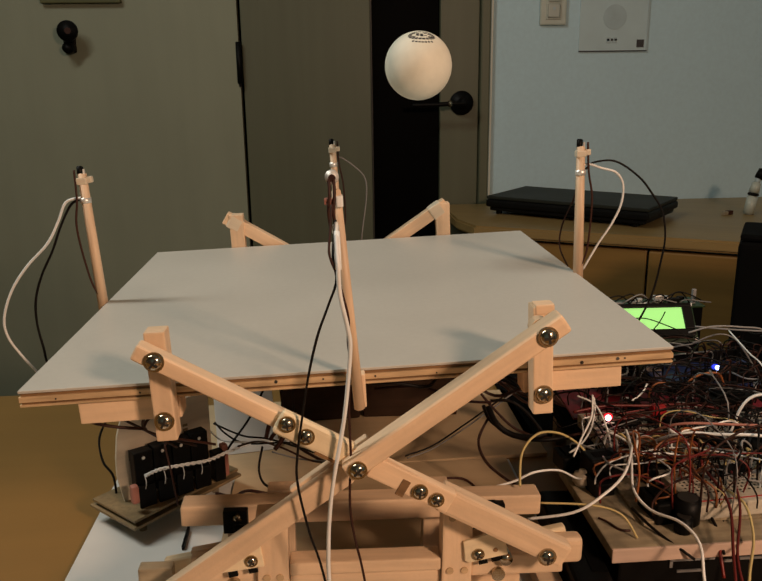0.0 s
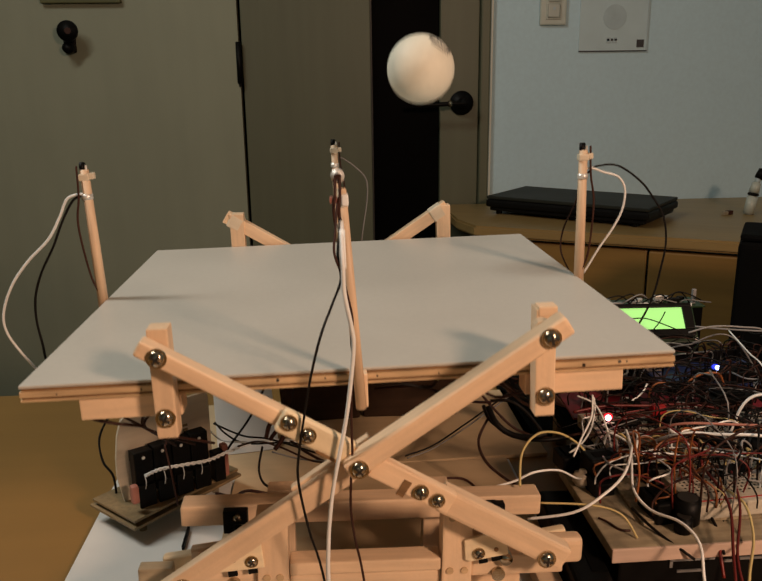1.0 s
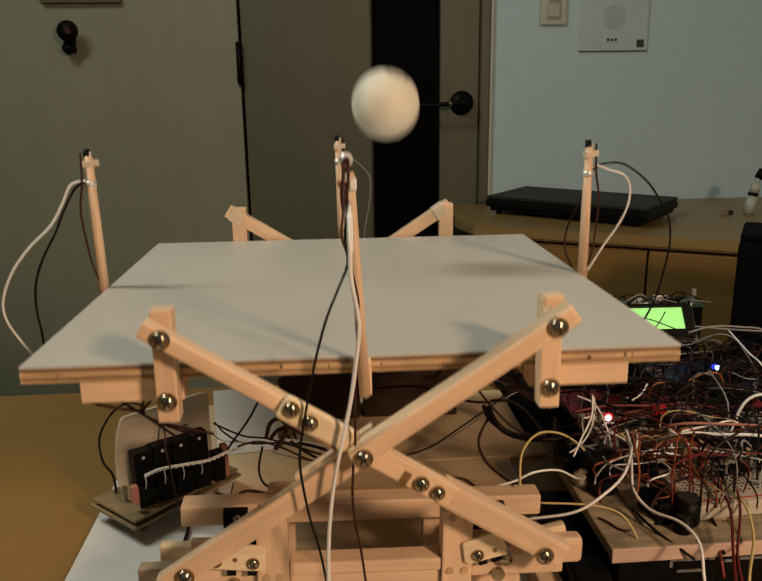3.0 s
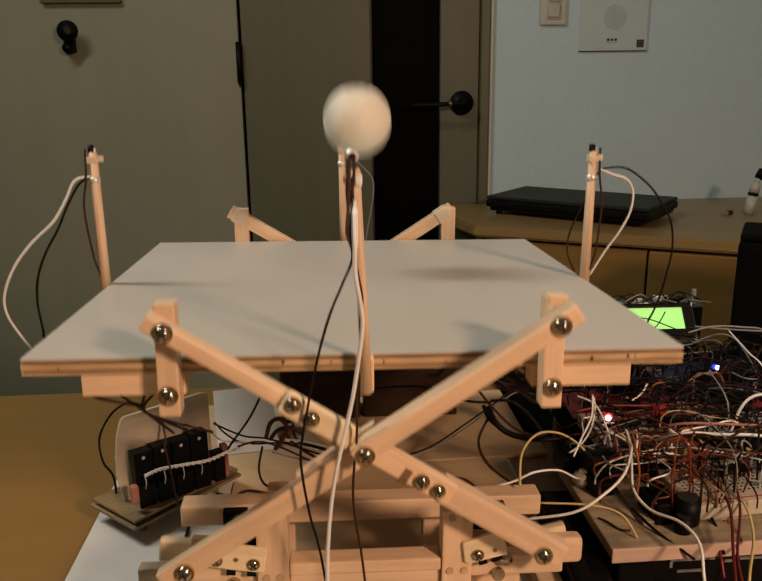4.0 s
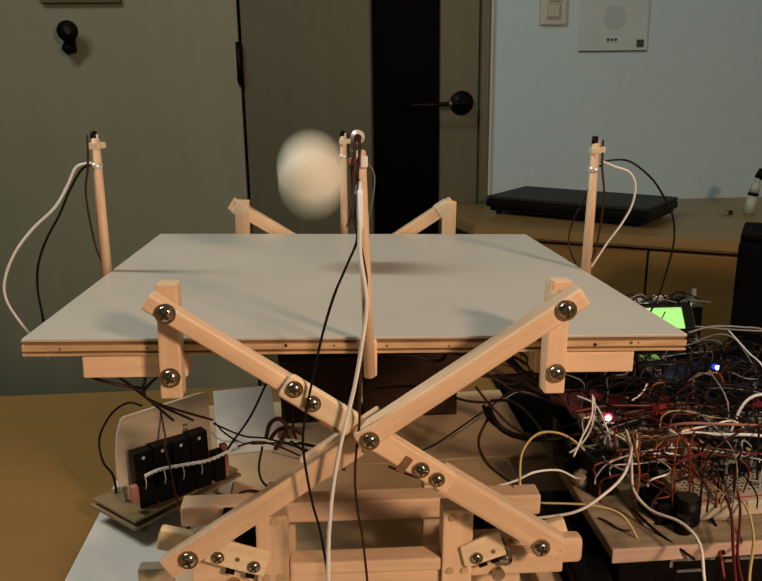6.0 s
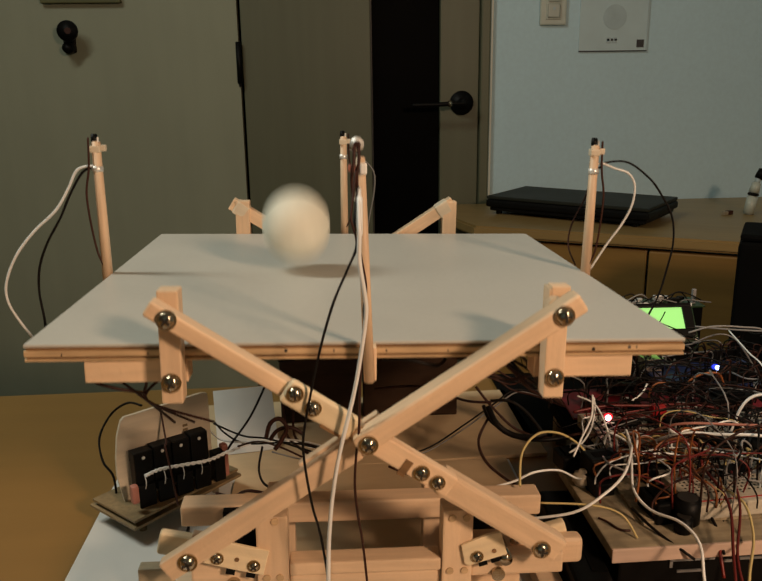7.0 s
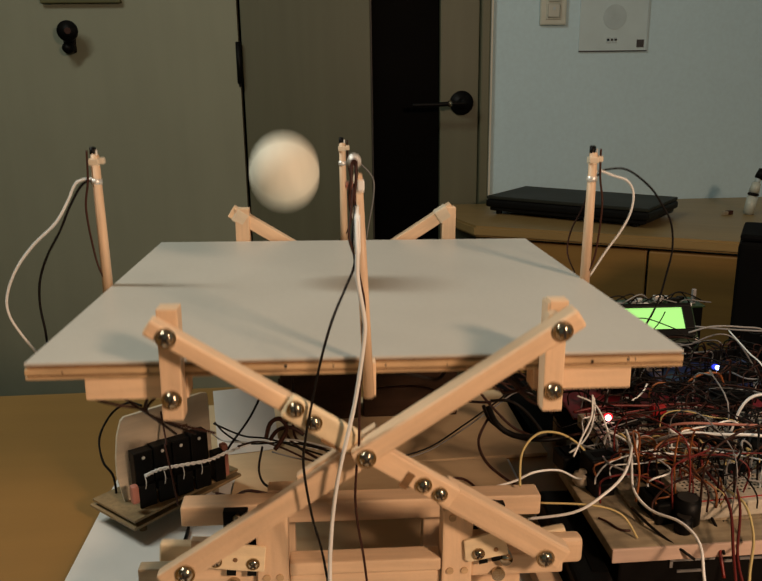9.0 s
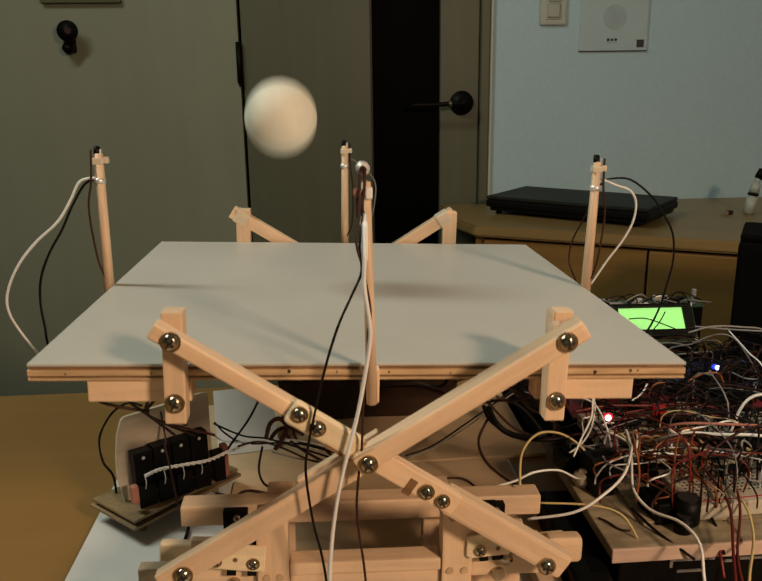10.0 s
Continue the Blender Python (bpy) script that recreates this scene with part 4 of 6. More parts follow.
def crank(sign):
    """A short rocking lever on the motor shaft at its origin, with a screwed horn plate before it and a pale far end."""
    c = root("motor_crank", "short wooden lever on a motor shaft", "lever", group="motor levers")
    if sign > 0:
        outline = [(-0.0176, 0.0060), (-0.0168, 0.0150), (-0.0050, 0.0165), (0.0010, 0.0160), (0.0010, 0.0048), (-0.0160, 0.0046)]
        holes, screws, slots = ((-0.0040, 0.0083), (0.0045, 0.0100)), ((-0.0116, 0.0080),), (-0.0100, -0.0045)
        part("far_end", box(0.0150, 0.0312, 0.0130, 0.0180, -0.0135, -0.0012, 0.0016, seg=3), M_WOOD_PALE, c, "pale far end of the lever")
        part("far_bar", box(0.0, 0.0180, 0.0090, 0.0130, -0.0080, 0.0030, 0.0008), M_WOOD, c)
    else:
        outline = [(-0.0148, 0.0002), (-0.0135, 0.0032), (-0.0062, 0.0112), (0.0110, 0.0101), (0.0107, -0.0014), (-0.0030, -0.0008)]
        holes, screws, slots = ((-0.0014, 0.0042),), ((-0.0094, 0.0034), (0.0060, 0.0025)), (-0.0030, 0.0055)
        part("far_end", box(-0.0362, -0.0180, 0.0130, 0.0180, -0.0125, -0.0016, 0.0018, seg=3), M_WOOD_PALE, c, "pale far end of the lever")
        part("far_bar", box(-0.0220, 0.0, 0.0090, 0.0130, -0.0080, 0.0030, 0.0008), M_WOOD, c)
    part("shaft", rod((0, -0.0046, 0.001), (0, 0.0095, 0.001), 0.0028, seg=14), M_STEEL, c, smooth=True)
    horn = part("horn_plate", slab(outline, -0.0062, -0.0046), M_WOOD_PALE, c, "pale wooden horn plate")
    low = min(z for x, z in outline)
    for x in slots:
        part("slot", box(x - 0.0019, x + 0.0019, -0.0052, -0.0038, low - 0.0026, low - 0.0003, 0), M_BLACK, c, "dark slot")
    for x, z in holes:
        part("pin_hole", rod((x, -0.0065, z), (x, -0.0050, z), 0.0010, seg=10), M_PLY_DARK, horn)
    for x, z in screws:
        screw(c, x, -0.0062, z, 0.0023, 40)
    return c


def base_frame():
    f = root("machine_base", "bare wooden base frame with motors on white board", "frame", pose(0, 0, 0, 0, 1.0, 0))
    z = 0.0
    part("front_rail", box(-0.0345, 0.0299, -0.004, 0.006, 0.0495, 0.0555, 0.0010), M_WOOD, f)
    part("under_rail", box(-0.0345, 0.0299, -0.0025, 0.006, 0.0300, 0.0488, 0.0010), M_WOOD, f)
    part("rear_rail", box(-0.0885, 0.0868, 0.045, 0.057, 0.0448, 0.0555, 0.0014, seg=3), M_WOOD, f)
    for x0, x1 in ((-0.0480, -0.0347), (0.0301, 0.0430)):
        part("upright", box(x0, x1, -0.0050, 0.0060, 0.0030, 0.0785, 0.0008), M_WOOD_UP, f)
        part("upright", box(x0, x1, 0.0570, 0.0670, 0.0030, 0.0560, 0.0008), M_WOOD_UP, f)
    part("low_rail", box(-0.10, 0.10, -0.005, 0.005, 0.012, 0.024, 0.0008), M_WOOD, f)
    part("inner_panel", box(-0.0345, 0.0299, 0.0062, 0.0448, 0.0200, 0.0225, 0.0005), M_TAN, f, "tan inner panel")
    for x in (-0.094, 0.086):
        part("foot_block", box(x, x + 0.012, -0.005, 0.060, 0.003, 0.0125, 0.0008), M_WOOD, f)
    part("corner_block", box(-0.0985, -0.0840, 0.000, 0.006, 0.0125, 0.0530, 0.0010), M_SHELF, f, "pale scrap block at the corner")
    # motors: black cases with a gear cap
    for x0, x1, s in ((-0.0660, -0.0505, -1), (0.0460, 0.0640, 1)):
        m = part("motor", box(x0, x1, 0.012, 0.040, 0.0180, 0.0410, 0.0015), M_BLACK, f, "black servo motor case")
        part("flange", box(x0 - 0.004, x1 + 0.004, 0.016, 0.019, 0.030, 0.042, 0.0006), M_BLACK, m)
        part("shaft", rod(((x0 + x1) / 2, 0.012, 0.046), ((x0 + x1) / 2, -0.004, 0.046), 0.0030, seg=12), M_STEEL, m)
        part("mount_plate", box(x0, x1, 0.0405, 0.0435, 0.004, 0.044, 0.0006), M_WOOD, m)
    for x, zz in ((-0.0620, 0.0520), (0.0620, 0.0510)):
        sb = part("clamp_block", box(x - 0.0058, x + 0.0058, 0.0400, 0.0448, zz - 0.0085, zz + 0.0030, 0.0006), M_BLACK, f, "small black block")
        screw(sb, x + 0.001, 0.0398, zz, 0.0019, 20)
    part("motor_cover", box(0.0447, 0.0680, 0.0085, 0.0115, 0.0280, 0.0640, 0.0006), M_WOOD_UP, f, "bare wooden motor cover")
    for x, zz in ((0.0335, 0.0500), (0.0398, 0.0500), (-0.0440, 0.0500), (-0.0385, 0.0500), (0.0340, 0.0752), (0.0400, 0.0750), (-0.0400, 0.0765)):
        part("peg", rod((x, -0.0056, zz), (x, 0.0, zz), 0.0016, seg=10), M_PLY_LIGHT, f, "glued wooden peg")
    part("end_block", box(0.0790, 0.0955, 0.0060, 0.0140, 0.0430, 0.0558, 0.0030, seg=3), M_WOOD, f, "rounded bare wooden end block")
    part("lever_rest", box(0.0432, 0.0840, -0.0018, 0.0055, 0.0445, 0.0545, 0.0012), M_WOOD, f, "bare wooden bar behind the horn plate")
    part("lever_rest", box(-0.0760, -0.0482, -0.0018, 0.0036, 0.0440, 0.0585, 0.0012), M_WOOD, f, "bare wooden bar behind the horn plate")
    # black patches over the wood stand in for the dark motor openings
    part("motor_face", box(-0.0580, -0.0482, 0.0036, 0.0045, 0.0590, 0.0700, 0.0003), M_BLACK, f, "black patch standing for the dark motor opening")
    part("motor_face", box(0.0432, 0.0545, 0.0030, 0.0060, 0.0642, 0.0768, 0.0003), M_BLACK, f, "black patch standing for the dark motor opening")
    # a triangular web behind the left arm
    b = bmesh.new()
    tri = [(-0.0800, 0.0340), (-0.0495, 0.0340), (-0.0495, 0.0690), (-0.0540, 0.0660)]
    front = [b.verts.new((x, 0.0046, zz)) for x, zz in tri]
    back = [b.verts.new((x, 0.0096, zz)) for x, zz in tri]
    b.faces.new(front)
    b.faces.new(back[::-1])
    for i in range(4):
        b.faces.new((front[i], back[i], back[(i + 1) % 4], front[(i + 1) % 4]))
    bmesh.ops.recalc_face_normals(b, faces=b.faces[:])
    part("web", b, M_WOOD, f, "triangular wooden web")
    return f


def base_boards():
    b = root("base_board", "white coated board lying under the machine", "board")
    part("panel", box(-0.1555, 0.1050, -0.06, 0.182, 0.0004, 0.0030, 0.0005), M_WHITE_BOARD, b)
    b = root("base_board", "pale tan plywood board behind the machine", "board", pose(0, 0, 0, 0, 0, 2))
    part("panel", box(-0.1050, 0.1400, 0.184, 0.300, 0.0004, 0.0030, 0.0005), M_TAN, b)


def card_sheet():
    c = root("card_sheet", "tan cardboard sheet under the machine", "cardboard")
    part("sheet", box(-0.0780, 0.1030, 0.0620, 0.1815, 0.0031, 0.0044, 0.0004), M_TAN, c)


def driver_board():
    """Power transistors on an aluminium angle over a scrap of perfboard."""
    m = pose(-0.1166, 0.0990, 0.003, 0, 0, 33.85)
    d = root("motor_driver", "driver board with four black transistors and aluminium plate", "circuit board", m)
    turn = pose(-0.0058, 0.0048, 0, 0, 0, 14)
    part("perfboard", box(0.0, 0.0760, 0.001, 0.042, 0.0136, 0.0152, 0.0003, m=turn), M_PCB_TAN, d, "tan perfboard")
    for x, y in ((0.012, 0.012), (0.066, 0.012), (0.012, 0.036), (0.066, 0.036)):
        a = turn @ Vector((x, y, 0))
        part("standoff", rod((a.x, a.y, 0), (a.x, a.y, 0.0136), 0.0022, seg=10), M_STEEL, d)
    part("scrap_board", box(-0.0010, 0.0775, 0.0, 0.044, 0.0096, 0.0114, 0.0004, m=turn), M_PCB_TAN, d, "tan scrap board")
    outline = [(-0.0024, 0.0152), (-0.0052, 0.0320), (-0.0048, 0.0430), (-0.0030, 0.0561), (0.0000, 0.0650), (0.0022, 0.0668), (0.0500, 0.0690), (0.0532, 0.0680), (0.0538, 0.0650), (0.0538, 0.0152)]
    b = bmesh.new()
    front = [b.verts.new((x, 0.0300, z)) for x, z in outline]
    back = [b.verts.new((x, 0.0320, z)) for x, z in outline]
    b.faces.new(front)
    b.faces.new(back[::-1])
    for i in range(len(outline)):
        k = (i + 1) % len(outline)
        b.faces.new((front[i], back[i], back[k], front[k]))
    bmesh.ops.recalc_face_normals(b, faces=b.faces[:])
    part("heat_plate", b, M_PALE, d, "pale beige heat plate with a rounded corner")
    for z in (0.0455, 0.0482, 0.0509):
        part("print_bar", box(0.0362, 0.0392, 0.0296, 0.0301, z, z + 0.0014, 0), M_PCB_TAN, d, "faint printed bar")
    rnd = random.Random(2)
    for i in range(4):
        x, top = 0.0012 + 0.0114 * i, 0.0478 + 0.0009 * i + rnd.uniform(-0.0006, 0.0006)
        t = part("transistor", box(x, x + 0.0109, 0.0180, 0.0260, 0.0230, top, 0.0007), M_BLACK, d, "black power transistor")
        part("tab", box(x + 0.0008, x + 0.0097, 0.0262, 0.0290, 0.0400, top - 0.0015, 0.0004), M_DARK_STEEL, t)
        part("tab_screw", rod((x + 0.0054, 0.0185, top - 0.0035), (x + 0.0054, 0.0177, top - 0.0035), 0.0010, seg=10), M_SOLDER, t)
        for k in range(3):
            part("leg", box(x + 0.0018 + 0.0032 * k, x + 0.0026 + 0.0032 * k, 0.0200, 0.0208, 0.0166, 0.0232, 0), M_DARK_STEEL, t)
        part("capacitor_block", box(x + 0.0004, x + 0.0104, 0.0155, 0.0176, 0.0152, 0.0290, 0.0008), M_BLACK, d, "black relay block")
        hang = 0.0362 - 0.0008 * i
        part("tinned_strand", tube([(x + 0.004, 0.0150, hang), (x + 0.0045, 0.0144, hang - 0.005), (x + 0.0040, 0.0150, hang - 0.009)], 0.0003, 5), M_SOLDER, d)
    part("tall_relay", box(0.0490, 0.0560, 0.0165, 0.0240, 0.0152, 0.0340, 0.0008), M_BLACK, d, "black relay block")
    part("terminal", box(-0.0036, 0.0006, 0.0120, 0.0170, 0.0210, 0.0320, 0.0014), M_PINK, d, "pinkish screw terminal")
    part("terminal", box(0.0560, 0.0600, 0.0200, 0.0250, 0.0152, 0.0360, 0.0010), M_PINK, d, "pinkish screw terminal")
    line = smooth_path([(0.0054, 0.0135, 0.0360), (0.0140, 0.0132, 0.0372), (0.0286, 0.0135, 0.0351), (0.0438, 0.0135, 0.0331), (0.0567, 0.0130, 0.0347), (0.0734, 0.0110, 0.0366), (0.0900, 0.0040, 0.0350), (0.1060, -0.0100, 0.0300)], 12)
    for k in (0, 1):
        twist = [p + 0.0006 * Vector((0, math.cos(i * 1.15 + math.pi * k), math.sin(i * 1.15 + math.pi * k))) for i, p in enumerate(line)]
        part("bus_strand", tube(twist, 0.0006, 6, 2), M_W_WHITE, d, "white twisted bus wire", smooth=True)


base_frame()
base_boards()
card_sheet()
driver_board()
PLATE_THING = build_plate()
ARM_FALL, ARM_RISE = arm_falling(), arm_rising()
ARM_BACK_L, ARM_BACK_R = arm_behind(1), arm_behind(-1)
CRANK_R, CRANK_L = crank(1), crank(-1)


def build_ball():
    b = root("table_tennis_ball", "matt cream white table tennis ball in mid air", "ball")
    part("shell", ball_mesh(0.019, 48, 32), M_BALL, b, smooth=True)
    # printed mark: an oval ring and bars that follow the shell, centred on local +z
    bm = bmesh.new()

    def patch(u0, u1, v0, v1, n=5):
        r = 0.01906
        grid = []
        for i in range(n + 1):
            u = u0 + (u1 - u0) * i / n
            row = []
            for v in (v0, v1):
                d = Vector((u, v, math.sqrt(max(1 - u * u - v * v, 0))))
                row.append(bm.verts.new(r * d))
            grid.append(row)
        for p, q in zip(grid, grid[1:]):
            bm.faces.new((p[0], q[0], q[1], p[1]))

    for k in range(20):
        a0, a1 = 2 * math.pi * k / 20, 2 * math.pi * (k + 0.8) / 20
        vs = []
        for a, rr in ((a0, 1.0), (a1, 1.0), (a1, 0.70), (a0, 0.70)):
            u, v = 0.40 * rr * math.cos(a), 0.24 * rr * math.sin(a)
            vs.append(bm.verts.new(0.01906 * Vector((u, v, math.sqrt(1 - u * u - v * v)))))
        bm.faces.new(vs)
    for i in range(5):
        patch(-0.27 + i * 0.11, -0.18 + i * 0.11, -0.10 + 0.03 * (i % 2), 0.13 - 0.04 * (i % 3), 2)
    for i in range(7):
        a = -0.30 + i * 0.09
        patch(a, a + 0.065, -0.36 + 0.9 * (a + 0.03) ** 2, -0.31 + 0.9 * (a + 0.03) ** 2, 2)
    bmesh.ops.recalc_face_normals(bm, faces=bm.faces[:])
    part("printed_mark", bm, M_INK, b, "dark printed oval mark")
    return b


BALL_THING = build_ball()


# ---------------------------------------------------------------- electronics beside the machine
def shelf_and_supply():
    s = root("shelf_board", "beige chipboard shelf carrying breadboards and wires", "board", pose(0, 0, 0, 0, 0, 0.5))
    part("panel", box(0.1205, 0.3600, 0.0320, 0.1249, 0.0240, 0.0300, 0.0008), M_SHELF, s)
    # rear part coloured black: the shade between the wires is in its colour
    part("rear_panel", box(0.1420, 0.3600, 0.1251, 0.2150, 0.0240, 0.0300, 0.0008), M_BLACK_MATT, s, "rear panel coloured black for the shade between wires")
    for x, y in ((0.1460, 0.205), (0.3500, 0.205)):
        part("leg", box(x, x + 0.008, y, y + 0.008, 0.0, 0.0240, 0.0006), M_SHELF, s)
    part("edge_band", box(0.1205, 0.3600, 0.0304, 0.0318, 0.0226, 0.0302, 0.0005), M_PINK_EDGE, s, "pinkish beige edge band")
    p = root("power_supply", "flat black power supply box under the shelf", "power supply")
    part("case", box(0.1260, 0.3500, 0.0370, 0.1220, 0.0, 0.0240, 0.0015), M_BLACK, p)
    for i, (x0, x1, z) in enumerate(((0.1520, 0.1750, 0.0185), (0.1520, 0.1535, 0.0150), (0.1780, 0.1840, 0.0165), (0.1560, 0.1700, 0.0120), (0.1880, 0.2100, 0.0175))):
        part("label_bar", box(x0, x1, 0.0362, 0.0371, z, z + (0.0012 if i != 1 else 0.0040), 0), M_W_GREY, p, "pale printed bar")
    # added black box: fills the dark strip between the machine and the shelf
    a = root("dark_strip_box", "added long black box filling the dark strip beside the shelf", "adapter", pose(0.1010, 0.010, 0.0, 0, 0, -3))
    part("case", box(-0.002, 0.0170, -0.02, 0.100, 0.0, 0.0200, 0.0030, seg=3), M_BLACK, a)
    part("label_plate", box(0.0080, 0.0160, 0.02, 0.08, 0.0200, 0.0204, 0), M_BLACK_MATT, a)
    g = root("tape_lump", "grey beige lump of tape on the shelf", "tape", pose(0.1255, 0.0950, 0.030))
    part("lump", rod((0, 0, 0), (0.001, 0.001, 0.009), 0.0060, 0.0045, seg=14, bevel=0.002), M_PALE, g, smooth=True)


def breadboard(m, label):
    b = root("breadboard", label, "breadboard", m, group="breadboards")
    part("body", box(0, 0.083, 0, 0.054, 0.0, 0.0085, 0.0010), M_BREAD, b)
    part("groove", box(0.002, 0.081, 0.0260, 0.0290, 0.0083, 0.0087, 0), M_W_GREY, b, "grey centre groove")
    for y in (0.0035, 0.0500):
        part("rail_line", box(0.003, 0.080, y, y + 0.0008, 0.0084, 0.0087, 0), M_RED, b, "red rail line")
    rows = bmesh.new()
    for i in range(30):
        for y in (0.0110, 0.0140, 0.0170, 0.0200, 0.0230, 0.0320, 0.0350, 0.0380, 0.0410, 0.0440):
            x = 0.0045 + i * 0.00254
            v = [rows.verts.new((x + a, y + c, 0.00856)) for a, c in ((0, 0), (0.0012, 0), (0.0012, 0.0012), (0, 0.0012))]
            rows.faces.new(v)
    tagged(part("hole_grid", rows, M_BLACK_MATT, b), kind="stuff")
    return b


def chip(parent, x, y, z, w=0.018, d=0.007):
    c = part("chip", box(x, x + w, y, y + d, z, z + 0.0042, 0.0005), M_BLACK, parent, "black chip")
    for i in range(int(w / 0.00254)):
        for s in (-0.0006, d - 0.0002):
            part("pin", box(x + 0.001 + i * 0.00254, x + 0.0016 + i * 0.00254, y + s, y + s + 0.0008, z - 0.001, z + 0.0022, 0), M_SOLDER, c)
    return c


def boards():
    b = breadboard(pose(0.1690, 0.0500, 0.0318, 0, 0, 5), "ivory breadboard crowded with wires on the shelf")
    chip(b, 0.030, 0.0240, 0.0088)
    chip(b, 0.055, 0.0240, 0.0088, 0.010)
    b = breadboard(pose(0.1500, 0.1150, 0.0318, 0, 0, 4), "ivory breadboard half hidden by wires")
    chip(b, 0.012, 0.0240, 0.0088)
    chip(b, 0.046, 0.0240, 0.0088)
    b = breadboard(pose(0.2450, 0.1080, 0.0318, 0, 0, -6), "ivory breadboard with a chip beside the red board")
    chip(b, 0.030, 0.0240, 0.0088)
    m = root("perfboard", "khaki perfboard covering most of the shelf", "circuit board")
    part("sheet", box(0.1430, 0.3500, 0.0520, 0.1250, 0.0302, 0.0318, 0.0003), M_KHAKI, m)
    # black here paints the dark gaps under the rear wires
    part("rear_sheet", box(0.1430, 0.3500, 0.1252, 0.2120, 0.0302, 0.0318, 0.0003), M_BLACK_MATT, m, "rear half coloured black for the shade between wires")
    # added black sheet: covers the lit table so the ground here stays dark
    m = root("dark_ground_sheet", "added black sheet darkening the table under the electronics", "mat")
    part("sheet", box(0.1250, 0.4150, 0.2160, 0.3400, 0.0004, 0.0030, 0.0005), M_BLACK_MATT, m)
    for x, y, w, d, h in ((0.1190, 0.108, 0.018, 0.016, 0.010), (0.128, 0.080, 0.012, 0.018, 0.008), (0.128, 0.105, 0.014, 0.012, 0.010), (0.150, 0.050, 0.014, 0.020, 0.012), (0.205, 0.100, 0.012, 0.012, 0.016), (0.160, 0.088, 0.020, 0.012, 0.010), (0.262, 0.066, 0.014, 0.020, 0.012),
                          (0.290, 0.225, 0.040, 0.030, 0.034), (0.335, 0.215, 0.030, 0.060, 0.050), (0.235, 0.165, 0.030, 0.012, 0.016)):
        k = root("plastic_housing", "small black plastic housing among the wires", "housing", pose(x, y, 0.003 if y > 0.2 else (0.0300 if x < 0.143 or y < 0.052 else 0.0318), 0, 0, 8), group="plastic housings")
        part("shell", box(0, w, 0, d, 0, h, 0.0012), M_BLACK, k)
        part("cap", box(w * 0.15, w * 0.85, d * 0.15, d * 0.85, h, h + 0.0012, 0.0004), M_BLACK_MATT, k)
    for i, (x, y, r, h) in enumerate(((0.1650, 0.0500, 0.0068, 0.014), (0.1610, 0.0440, 0.0045, 0.0090), (0.2260, 0.0980, 0.0050, 0.014), (0.1980, 0.1050, 0.0040, 0.012))):
        c = root("capacitor", "black upright capacitor standing among the wires", "capacitor", pose(x, y, (0.0318, 0.0300, 0.0405, 0.0405)[i]), group="capacitors")
        part("can", rod((0, 0, 0), (0, 0, h), r, seg=20, bevel=0.0008), M_BLACK, c, smooth=True)
        part("top_disc", rod((0, 0, h), (0, 0, h + 0.0003), r * 0.75, seg=20), M_DARK_STEEL, c)
    k = root("relay_block", "black relay block beside the machine", "relay", pose(0.1290, 0.0900, 0.030, 0, 0, 10))
    part("case", box(0, 0.020, 0, 0.014, 0, 0.0170, 0.0012), M_BLACK, k)
    part("top_mark", box(0.004, 0.016, 0.004, 0.010, 0.0170, 0.0172, 0), M_BLACK_MATT, k)

    r = root("red_board", "red circuit board with black components", "circuit board", pose(0.1450, 0.1720, 0.0310, 0, 0, -3))
    part("circuit_board", box(0, 0.135, 0, 0.050, 0.0030, 0.0046, 0.0003), M_PCB_RED, r)
    for x, y in ((0.004, 0.004), (0.131, 0.004), (0.004, 0.046), (0.131, 0.046)):
        part("standoff", rod((x, y, -0.001), (x, y, 0.0030), 0.002, seg=8), M_STEEL, r)
    part("header", box(0.030, 0.055, 0.038, 0.0405, 0.0046, 0.0130, 0.0003), M_BLACK, r, "black pin header")
    part("header", box(0.075, 0.125, 0.036, 0.0385, 0.0046, 0.0130, 0.0003), M_BLACK, r, "black pin header")
    for x in (0.012, 0.040, 0.078, 0.096, 0.114):
        part("component", box(x, x + 0.009, 0.012, 0.022, 0.0046, 0.0085, 0.0005), M_BLACK, r, "black component")
        part("component", box(x + 0.001, x + 0.006, 0.026, 0.029, 0.0046, 0.0066, 0.0003), M_SOLDER, r, "shiny component")

    q = root("indicator_lamp", "small lit red lamp on a black stand", "lamp", pose(0.1559, 0.1400, 0.0318))
    part("stand", box(-0.0016, 0.0016, 0.0004, 0.0030, 0.0, 0.0506 - 0.0318, 0.0003), M_BLACK, q)
    part("led", moved(ball_mesh(0.0019, 12, 8), -0.0012, -0.0030, 0.0510 - 0.0318), M_LED_RED, q, "lit red lamp", smooth=True)
    # added glowing ball: paints the red halo behind the lamp
    part("lamp_lens", moved(ball_mesh(0.0028, 14, 10, 0.7), 0, 0.0, 0.0506 - 0.0318), M_HALO_RED, q, "glowing ball standing for the red lamp's halo", smooth=True)
    q = root("push_button", "red square push button on a black base", "button", pose(0.1912, 0.1480, 0.0318))
    part("base", box(-0.0050, 0.0050, -0.0030, 0.0050, 0.0, 0.0484 - 0.0318 - 0.0042, 0.0005), M_BLACK, q)
